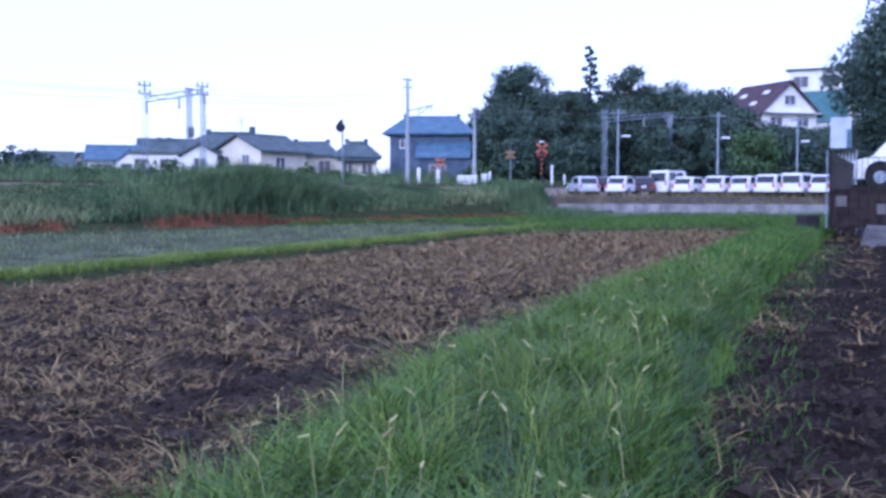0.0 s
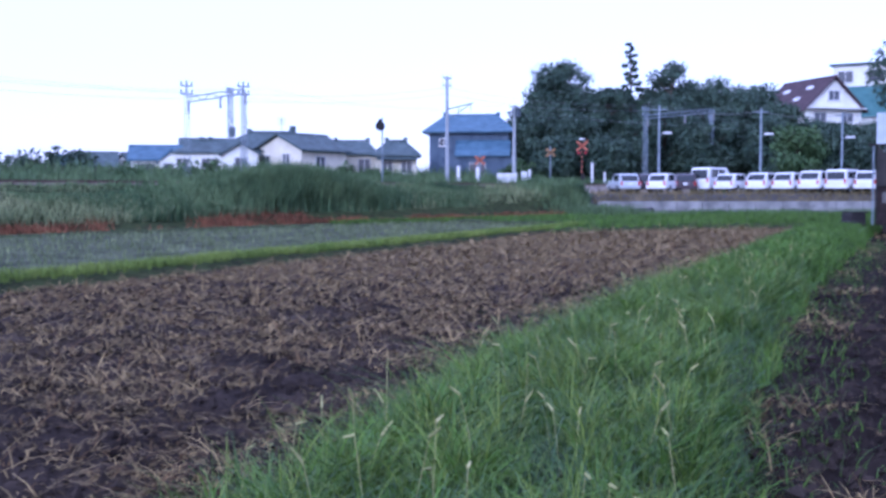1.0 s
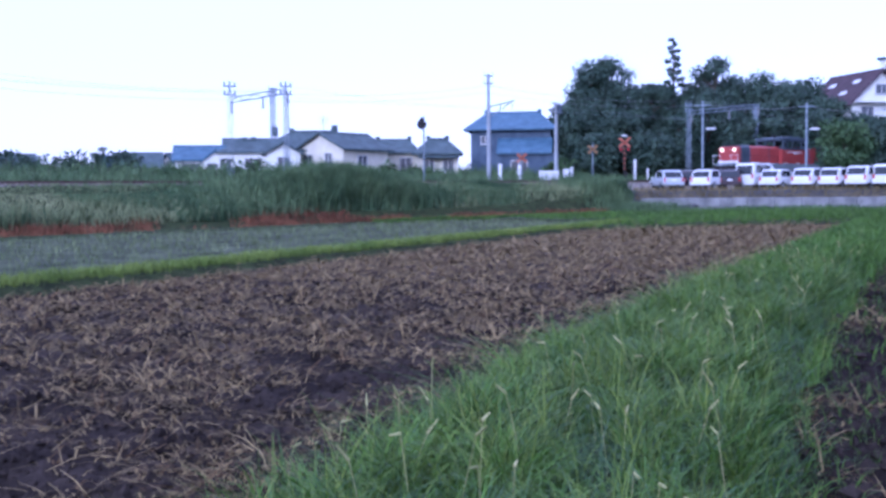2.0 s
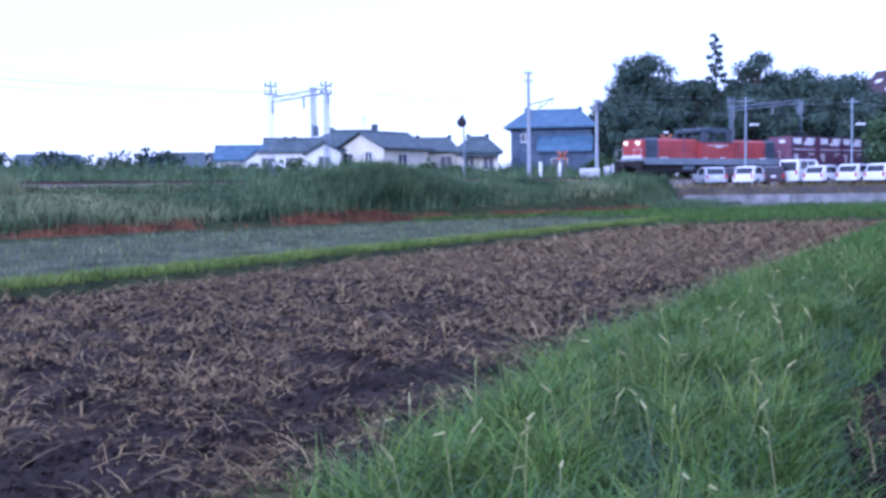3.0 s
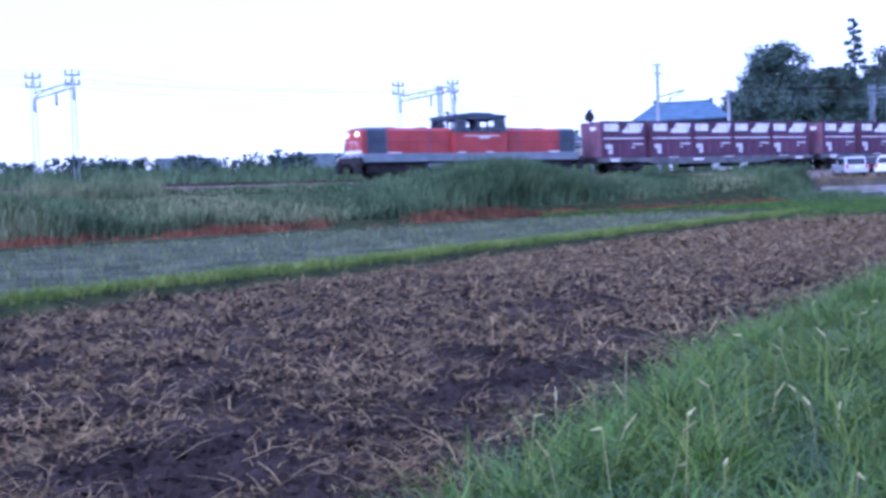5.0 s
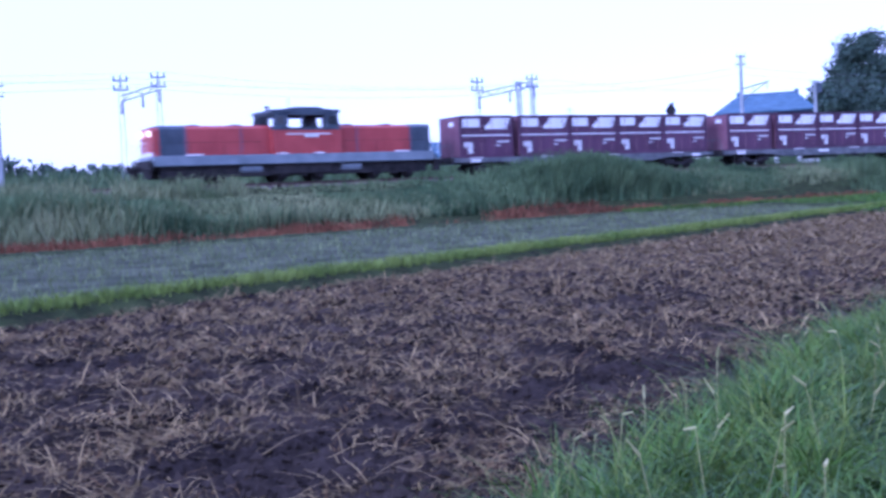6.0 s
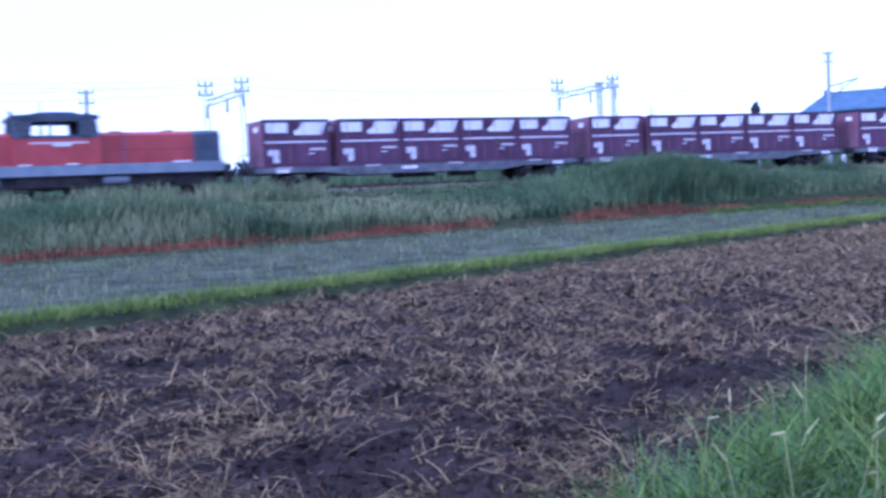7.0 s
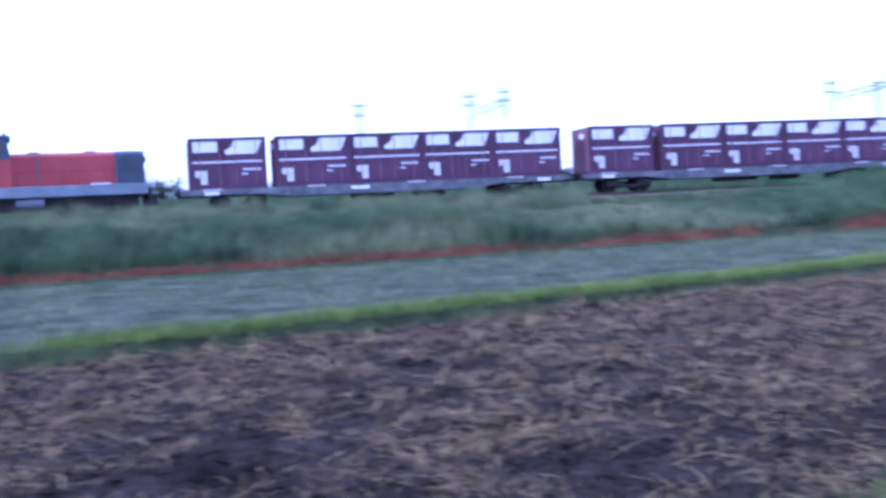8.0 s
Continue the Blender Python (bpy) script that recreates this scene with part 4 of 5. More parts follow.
def leaves(name, parent, centres, radii, per, size, material, seed):
    """A crown of leaf clumps: many small tilted leaf sprays on uneven shells."""
    rng = np.random.default_rng(seed)
    vs, n = [], 0
    for c, r in zip(centres, radii):
        k = int(per * (r / 1.5) ** 2) + 20
        d = rng.normal(size=(k, 3))
        d /= np.linalg.norm(d, axis=1)[:, None]
        rad = r * (0.3 + 0.85 * rng.random(k) ** 0.7)
        pos = np.array(c) + d * rad[:, None] * np.array([1, 1, 0.85])
        a = rng.normal(size=(k, 3))
        a /= np.linalg.norm(a, axis=1)[:, None]
        b = np.cross(a, d + 0.3 * rng.normal(size=(k, 3)))
        b /= np.linalg.norm(b, axis=1)[:, None] + 1e-6
        s = size * rng.uniform(0.5, 1.2, k)[:, None]
        vs.append(np.stack([pos - a * s, pos + b * s * 0.55, pos + a * s, pos - b * s * 0.55], 1).reshape(-1, 3))
        n += k
    v = np.concatenate(vs)
    f = np.arange(4 * n).reshape(-1, 4)
    return raw(name, v, f, material, parent=parent)


def tree(x, y, z, h, w, seed, label, material=LEAF, low=0.06, size=0.21, per=360, name="tree", lumps=40):
    rng = np.random.default_rng(seed)
    t = thing(name, pose(x, y, z), label, "tree")
    bm = bmesh.new()
    rod(bm, (0, 0, -0.4), (0, 0, h * 0.45), h * 0.025 + 0.06, h * 0.017 + 0.03, 8)
    top = Vector((rng.normal(0, 0.2), rng.normal(0, 0.2), h * 0.85))
    rod(bm, (0, 0, h * 0.45), top, h * 0.017 + 0.03, 0.03, 7)
    cs, rs = [], []
    for i in range(lumps):
        f = low + (0.93 - low) * rng.random()
        env = w / 2 * math.sin(math.pi * min(1, max(0.08, (f - low * 0.7) / (1.05 - low * 0.7)))) ** 0.6
        a, q = rng.uniform(0, 6.28), rng.uniform(0.25, 0.85) * env
        c = Vector((math.cos(a) * q, math.sin(a) * q, h * f))
        cs.append(c)
        rs.append(rng.uniform(0.13, 0.25) * w * (1.15 - 0.5 * f))
        if i % 2 == 0:
            rod(bm, (0, 0, max(h * 0.2, c.z - q * 0.7 - 0.5)), c, 0.05 + 0.006 * h, 0.02, 5)
    cs.append(Vector((0, 0, h * 0.92)))
    rs.append(h * 0.08)
    part("trunk", bm, BARK, t)
    leaves("crown", t, cs, rs, per, size, material, seed)
    return t


def pine(x, y, z, h, seed, label):
    """A sparse conifer with layered pads."""
    rng = np.random.default_rng(seed)
    t = thing("pine_tree", pose(x, y, z), label, "tree")
    bm = bmesh.new()
    rod(bm, (0, 0, -0.3), (0, 0, h), 0.24, 0.04, 8)
    cs, rs = [], []
    for i in range(34):
        f = 0.3 + 0.69 * i / 33
        a, q = i * 2.4 + rng.uniform(-0.5, 0.5), ((1.05 - f) * 3.0 + 0.35) * rng.uniform(0.4, 1.2)
        c = Vector((math.cos(a) * q, math.sin(a) * q, h * f))
        rod(bm, (0, 0, h * f - 0.3), c, 0.05, 0.02, 5)
        cs += [c, c * 0.6 + Vector((0, 0, h * f * 0.4))]
        rs += [0.2 + 0.45 * (1 - f), 0.16 + 0.4 * (1 - f)]
    part("trunk", bm, BARK, t)
    leaves("crown", t, cs, rs, 160, 0.22, LEAF_PINE, seed)


def trees():
    dark = "dark green broadleaf tree in the grove behind the railway"
    tree(9.0, 123, 4, 12.4, 9.2, 31, "round-topped dark evergreen tree behind the crossing", lumps=60)
    tree(12.8, 126, 4, 9.0, 7.0, 32, dark)
    tree(4.6, 121, 4, 7.4, 4.6, 33, dark)
    tree(13.5, 116, 4, 8.8, 6.5, 34, dark)
    tree(17.5, 128, 4, 9.0, 6.5, 35, dark)
    tree(21.4, 124, 4, 12.6, 8.5, 36, dark)
    tree(25.0, 122, 4, 9.4, 7.0, 37, dark)
    tree(28.5, 120, 4, 8.8, 7.5, 38, dark)
    tree(32.5, 122, 4.5, 5.6, 7.5, 39, dark)
    tree(18.5, 112, 3.5, 7.2, 7.0, 40, dark, low=0.05)
    tree(10.0, 111, 3.5, 6.2, 6.5, 41, dark, low=0.05)
    tree(24.5, 112, 3.5, 7.0, 6.5, 42, dark, low=0.05)
    pine(16.0, 119, 4.2, 13.6, 43, "tall sparse dark pine standing above the grove")
    shrub = "dark leafy shrub behind the parked cars"
    tree(27.0, 94.5, 2.0, 5.4, 5.2, 44, shrub, LEAF_LIGHT, 0.05, name="shrub")
    tree(31.0, 95.5, 2.0, 5.2, 5.6, 45, shrub, LEAF, 0.05, name="shrub")
    tree(35.2, 96, 2.0, 5.2, 5.4, 46, shrub, LEAF, 0.05, name="shrub")
    tree(29.5, 99.5, 2.2, 5.6, 5.6, 47, dark, LEAF, 0.05)
    tree(34.0, 103, 2.4, 5.8, 6.5, 48, dark, LEAF, 0.05)
    tree(39.0, 108, 3.0, 5.6, 7.5, 49, dark, LEAF, 0.05)
    tree(44.0, 116, 4.0, 5.0, 8.0, 50, dark, LEAF, 0.05)
    tree(48.0, 124, 5.0, 4.6, 8.0, 51, dark, LEAF, 0.05)
    tree(41.0, 128, 6.0, 3.2, 7.0, 52, dark, LEAF, 0.05)
    for i, (x, y, h, w) in enumerate(((10.8, 127, 11.0, 8.5), (15.2, 127, 10.4, 8), (19.4, 127, 10.8, 8), (23.2, 127, 11.4, 8.5), (27.2, 125, 11.4, 9), (30.8, 125, 10.6, 8.5), (6.3, 124, 10.0, 7), (5.5, 113, 6.5, 6), (8.0, 117, 7.6, 6.0), (14.5, 122, 9.5, 6.5), (19.5, 119, 9.0, 7), (26.5, 116, 8.4, 7), (22.0, 108, 5.5, 6), (15.0, 109, 5.5, 6), (7.5, 106, 3.6, 5), (12.0, 105, 3.4, 5), (30.0, 113, 7.4, 7), (35.0, 115, 5.8, 7), (37.5, 122, 5.8, 7), (27.5, 106, 5.5, 6))):
        tree(x, y, 3.4, h, w, 160 + i, dark)
    tree(23.3, 47.7, 0.6, 11.0, 11.6, 53, "large dark green tree overhanging the sheds", LEAF, 0.12, 0.13, 1250, lumps=170)
    hedge = "low green hedge in front of the houses"
    for i, (s, n, h, w) in enumerate(((36, 74, 1.8, 4.5), (41, 75, 1.6, 4.5), (46, 76, 1.5, 4.5), (51, 77, 1.9, 3.6), (55, 79, 1.5, 3.0), (66, 72, 2.4, 3.6), (63.5, 70.5, 2.0, 2.6), (31, 76, 1.4, 4.5), (25, 80, 1.5, 5))):
        x, y = rail_xy(s, n)
        tree(x, y, 2.2, h, w, 60 + i, hedge, LEAF_LIGHT, 0.0, 0.2, 120, "hedge", 14)
    # far line of trees on the plain
    rng = np.random.default_rng(77)
    for i in range(60):
        s = -120 + 2.6 * i + rng.uniform(-1, 1)
        x, y = rail_xy(s, 100 + rng.uniform(-8, 8))
        tree(x, y, 3.4, rng.uniform(1.3, 2.3), rng.uniform(4, 6.5), 300 + i, "low dark green trees and hedge behind the railway", LEAF, 0.0, 0.3, 34, "hedge_tree", 10)
    for i in range(46):
        s = -150 + 5.4 * i + rng.uniform(-2, 2)
        x, y = rail_xy(s, 132 + rng.uniform(-14, 40))
        tree(x, y, 2.6, rng.uniform(2.6, 4.2), rng.uniform(6, 9), 100 + i, "far dark green tree on the plain behind the railway", LEAF, 0.0, 0.4, 26, "far_tree", 10)


trees()


# ================= houses =================
def gable_roof(t, w, d, eave, ridge, material, over=0.45, along="x", cx=0.0, cy=0.0, hip=0.0, m=None):
    """A roof of two or four slopes with thickness, its ridge along x or y."""
    bm = bmesh.new()
    if not hip:
        q = (d if along == "x" else w) / 2
        g = (ridge - eave) / q
        e, l = q + over, ((w if along == "x" else d) / 2 + over)
        c, a = (cy, cx) if along == "x" else (cx, cy)
        ze = eave - over * g
        prism(bm, [(c - e, ze), (c, ridge), (c + e, ze), (c + e, ze + 0.16), (c, ridge + 0.18), (c - e, ze + 0.16)], a - l, a + l, "x" if along == "x" else "y")
        roof = part("roof", bm, material, t)
        bm = bmesh.new()
        p0, p1 = ((a - l, c), (a + l, c)) if along == "x" else ((c, a - l), (c, a + l))
        rod(bm, (*p0, ridge + 0.18), (*p1, ridge + 0.18), 0.11, seg=6)
        cap = part("ridge_cap", bm, material, t)
        if m is not None:
            roof.matrix_basis = cap.matrix_basis = m
        return
    L, D = (w, d) if along == "x" else (d, w)
    l, e = L / 2 + over, D / 2 + over
    dz = (ridge - eave) / (D / 2)
    ze = eave - over * dz
    r = l - hip
    pts = [(-l, -e, ze), (l, -e, ze), (l, e, ze), (-l, e, ze), (-r, 0, ridge), (r, 0, ridge)]
    th = 0.16
    lo = [(a, b, c) for a, b, c in pts]
    hi = [(a, b, c + th) for a, b, c in pts]
    vs = [bm.verts.new((a + cx, b + cy, c) if along == "x" else (-b + cx, a + cy, c)) for a, b, c in lo + hi]
    def F(*i):
        bm.faces.new([vs[k] for k in i])
    F(6, 7, 11, 10), F(8, 9, 10, 11), F(7, 8, 11), F(9, 6, 10)
    F(0, 4, 5, 1), F(2, 5, 4, 3), F(1, 5, 2), F(3, 4, 0)
    F(0, 1, 7, 6), F(1, 2, 8, 7), F(2, 3, 9, 8), F(3, 0, 6, 9)
    part("roof", bm, material, t)
    bm = bmesh.new()
    a, b = ((-r + cx, cy), (r + cx, cy)) if along == "x" else ((cx, -r + cy), (cx, r + cy))
    rod(bm, (*a, ridge + th), (*b, ridge + th), 0.12, seg=6)
    for q in (a, b):
        box(bm, (q[0], q[1], ridge + th + 0.12), (0.4, 0.4, 0.42), bevel=0.05)
    part("ridge_cap", bm, material, t)


def gable_wall(t, w, d, eave, ridge, material, along="x", cx=0.0, cy=0.0, m=None):
    """Walls under a gable roof."""
    bm = bmesh.new()
    if along == "x":
        prism(bm, [(cy - d / 2, 0), (cy + d / 2, 0), (cy + d / 2, eave), (cy, ridge - 0.05), (cy - d / 2, eave)], cx - w / 2, cx + w / 2, "x")
    else:
        prism(bm, [(cx - w / 2, 0), (cx + w / 2, 0), (cx + w / 2, eave), (cx, ridge - 0.05), (cx - w / 2, eave)], cy - d / 2, cy + d / 2)
    ob = part("wall", bm, material, t)
    if m is not None:
        ob.matrix_basis = m


def house_window(t, x, y, z, w, h, face="y", m=None):
    """Frame, panes and sill, set in the wall that faces the field (or its right end)."""
    win = new("window")
    win.parent = t
    win.matrix_basis = (m or Matrix.Identity(4)) @ pose(x, y, z, 0, 0, 0 if face == "y" else 90)
    bm = bmesh.new()
    for dx in (-w / 2, 0, w / 2):
        box(bm, (dx, -0.05, 0), (0.06, 0.1, h))
    for dz in (-h / 2, h / 2):
        box(bm, (0, -0.05, dz), (w + 0.06, 0.1, 0.06))
    part("frame", bm, TRIM, win)
    for dx in (-w / 4, w / 4):
        bm = bmesh.new()
        box(bm, (dx, -0.02, 0), (w / 2 - 0.06, 0.03, h - 0.06))
        part("pane", bm, PANE, win)
    bm = bmesh.new()
    box(bm, (0, -0.1, -h / 2 - 0.06), (w + 0.2, 0.2, 0.06))
    part("sill", bm, TRIM, win)


def houses():
    # pale house: a low wing, a middle gable and a gabled wing turned towards the crossing
    t = thing("house", pose(-20.6, 99.0, 1.8, 0, 0, 6), "pale rendered house with grey tiled roofs and turned gabled wing", "house")
    gable_wall(t, 9.6, 7.0, 3.7, 3.8, WALL_WHITE)
    gable_roof(t, 9.6, 7.0, 3.7, 5.3, ROOF_GREY, 0.5, hip=3.4, cx=1.2)
    gable_wall(t, 4.4, 5.0, 3.4, 3.5, WALL_WHITE, cx=-4.6, cy=-1.6)
    gable_roof(t, 4.6, 5.0, 3.5, 4.45, ROOF_GREY, 0.3, cx=-4.4, cy=-1.6, hip=2.2)
    gable_wall(t, 3.0, 3.0, 3.3, 4.15, WALL_WHITE, "y", -0.9, -3.9)
    gable_roof(t, 3.0, 3.4, 3.3, 4.15, ROOF_GREY, 0.35, "y", -0.9, -3.7)
    wing = pose(4.2, -2.7, 0, 0, 0, -38)
    gable_wall(t, 5.2, 6.0, 3.7, 4.95, WALL_CREAM, "y", m=wing)
    gable_roof(t, 5.2, 6.0, 3.7, 4.95, ROOF_GREY, 0.45, "y", m=wing)
    house_window(t, 0.9, -3.02, 2.75, 0.8, 1.1, m=wing)
    house_window(t, -1.5, -3.02, 2.6, 0.9, 1.2, m=wing)
    house_window(t, 2.62, -0.6, 2.6, 1.2, 1.0, "x", m=wing)
    for x, y, z, w, h in ((-3.7, -4.12, 2.5, 1.5, 0.9), (-6.1, -4.12, 2.5, 1.0, 0.9), (-0.9, -5.42, 2.4, 1.0, 1.2), (1.3, -3.52, 2.4, 0.9, 1.6)):
        house_window(t, x, y, z, w, h)
    for x, z in ((-2.3, 5.2), (3.2, 5.3)):
        bm = bmesh.new()
        box(bm, (x, 0.2, z + 0.3), (0.55, 0.55, 0.9), bevel=0.04)
        part("chimney", bm, ROOF_GREY, t)
    bm = bmesh.new()
    rod(bm, (2.2, 0.2, 5.3), (2.2, 0.2, 6.9), 0.025)
    for k in range(4):
        rod(bm, (1.8, 0.2, 6.2 + 0.18 * k), (2.6, 0.2, 6.2 + 0.18 * k), 0.015)
    part("aerial", bm, GALV, t)
    # low house on its left, its gable turned to the field
    t = thing("house", pose(-29.6, 99.0, 1.8, 0, 0, 14), "low white house with blue-grey roofs and white gable", "house")
    gable_wall(t, 4.2, 4.4, 3.0, 3.9, WALL_WHITE, cx=-0.4, cy=1.0)
    gable_roof(t, 4.2, 4.4, 3.0, 4.1, ROOF_BLUE, 0.35, cx=-0.4, cy=1.0)
    gable_wall(t, 2.4, 3.6, 2.7, 3.6, WALL_WHITE, "y", 1.2, -2.2)
    gable_roof(t, 2.4, 4.0, 2.7, 3.6, ROOF_BLUE, 0.2, "y", 1.2, -2.0)
    house_window(t, -1.2, -1.22, 2.2, 1.5, 0.8)
    house_window(t, 1.2, -4.02, 2.2, 1.5, 0.7)
    # low house behind it, a pale roof edge over the pale house's wing
    t = thing("house", pose(-28.0, 112.0, 2.2, 0, 0, 20), "white house with dull grey gable roof", "house")
    gable_wall(t, 6.0, 5.0, 3.3, 4.4, WALL_WHITE)
    gable_roof(t, 6.0, 5.0, 3.3, 4.9, ROOF_GREY, 0.4)
    # wide low house under two hip roofs
    t = thing("house", pose(-10.8, 105.5, 1.85, 0, 0, 4), "low cream house under two grey hip roofs", "house")
    gable_wall(t, 4.6, 5.6, 3.6, 3.7, WALL_CREAM, cx=-1.9)
    gable_roof(t, 4.6, 5.6, 3.6, 4.7, ROOF_GREY, 0.45, hip=1.2, cx=-1.9)
    gable_wall(t, 3.9, 5.0, 3.5, 3.6, WALL_CREAM, cx=2.4, cy=-0.8)
    gable_roof(t, 3.9, 5.0, 3.5, 4.7, ROOF_GREY, 0.45, hip=1.5, cx=2.4, cy=-0.8)
    bm = bmesh.new()
    prism(bm, [(-4.3, 2.95), (-3.2, 3.2), (-3.2, 3.3), (-4.3, 3.05)], 0.6, 4.4, "x")
    part("porch_roof", bm, ROOF_GREY, t)
    for x, y, w, h in ((-0.6, -2.82, 1.1, 1.5), (1.6, -3.32, 0.9, 1.2), (3.4, -3.32, 1.0, 1.2)):
        house_window(t, x, y, 2.3, w, h)
    # two-storey house with blue roofs
    t = thing("house", pose(-1.2, 115.0, 2.2, 0, 0, -4), "two-storey dark house with blue-grey tiled roofs", "house")
    gable_wall(t, 8.2, 6.0, 6.0, 6.1, WALL_DARK)
    gable_roof(t, 8.2, 6.0, 6.0, 7.5, ROOF_BLUE, 0.7, hip=2.0)
    bm = bmesh.new()
    prism(bm, [(-3.1, 4.9), (-5.4, 3.3), (-5.4, 3.15), (-3.1, 4.7)], -1.3, 4.3, "x")
    part("lower_roof", bm, ROOF_BLUE, t, "blue-grey lean-to roof")
    bm = bmesh.new()
    box(bm, (1.0, -4.0, 1.6), (7.8, 2.0, 3.1))
    part("wall", bm, WALL_DARK, t)
    house_window(t, -2.6, -3.02, 4.7, 0.9, 0.8)
    house_window(t, 1.0, -5.02, 1.9, 1.6, 1.2)
    # house on the rise
    t = thing("house", pose(43.4, 147.0, 6.9, 0, 0, -72), "white house with steep wine-red roof and skylights on a rise", "house")
    gable_wall(t, 10.5, 8.4, 5.6, 9.4, WALL_WHITE)
    gable_roof(t, 10.5, 8.4, 5.6, 9.5, ROOF_WINE, 0.6)
    for x, k in ((-2.8, 0.62), (2.2, 0.66), (1.6, 0.28)):
        bm = bmesh.new()
        y, z = -4.2 * (1 - k), 5.6 + 3.9 * k
        box(bm, (x, y, z + 0.24), (1.2, 0.65, 0.1))
        bmesh.ops.rotate(bm, verts=bm.verts[:], cent=(x, y, z + 0.24), matrix=Matrix.Rotation(radians(43), 3, "X"))
        part("skylight", bm, WHITE, t, "pale skylight")
    for y, z, w in ((0.0, 7.2, 1.6), (-2.0, 4.4, 1.8), (2.0, 4.4, 1.8), (0.0, 2.2, 2.4)):
        house_window(t, 5.27, y, z, w, 1.2, "x")
    bm = bmesh.new()
    box(bm, (5.8, 0, 5.5), (1.1, 8.4, 0.18), bevel=0.03)
    part("canopy", bm, TRIM, t, "pale canopy below the gable")
    house_window(t, -1.5, -4.22, 3.6, 2.0, 1.2)
    t = thing("house", pose(53.5, 153.0, 8.5, 0, 0, -30), "white flat-roofed house with teal cladding on a rise", "house")
    bm = bmesh.new()
    box(bm, (0, 0, 5.2), (8.5, 7.0, 10.4))
    part("wall", bm, WALL_WHITE, t)
    bm = bmesh.new()
    box(bm, (0, 0, 10.55), (9.3, 7.8, 0.28))
    part("roof", bm, ROOF_GREY, t)
    bm = bmesh.new()
    box(bm, (-0.4, -3.7, 5.4), (8.2, 0.5, 4.2))
    part("cladding", bm, ROOF_TEAL, t, "teal sheet cladding")
    for x in (-2.6, 1.4):
        house_window(t, x, -3.52, 8.9, 2.0, 1.5)
    # far houses on the plain
    for i, (x, y, w, m) in enumerate(((-55, 152, 6, ROOF_GREY), (-60, 165, 9, ROOF_BLUE), (-74, 150, 8, ROOF_GREY), (-49, 157, 7, ROOF_GREY), (-45, 168, 7, ROOF_BLUE))):
        t = thing("far_house", pose(x, y, 2.6, 0, 0, 18 + 9 * i), "distant pale house with dull tiled gable roof", "house", "far houses")
        gable_wall(t, w, 6.5, 2.9, 4.6, WALL_WHITE)
        gable_roof(t, w, 6.5, 2.9, 4.7, m, 0.5)
        house_window(t, -1.5, -3.26, 1.8, 1.6, 1.1)
        house_window(t, 1.8, -3.26, 1.8, 1.6, 1.1)


houses()


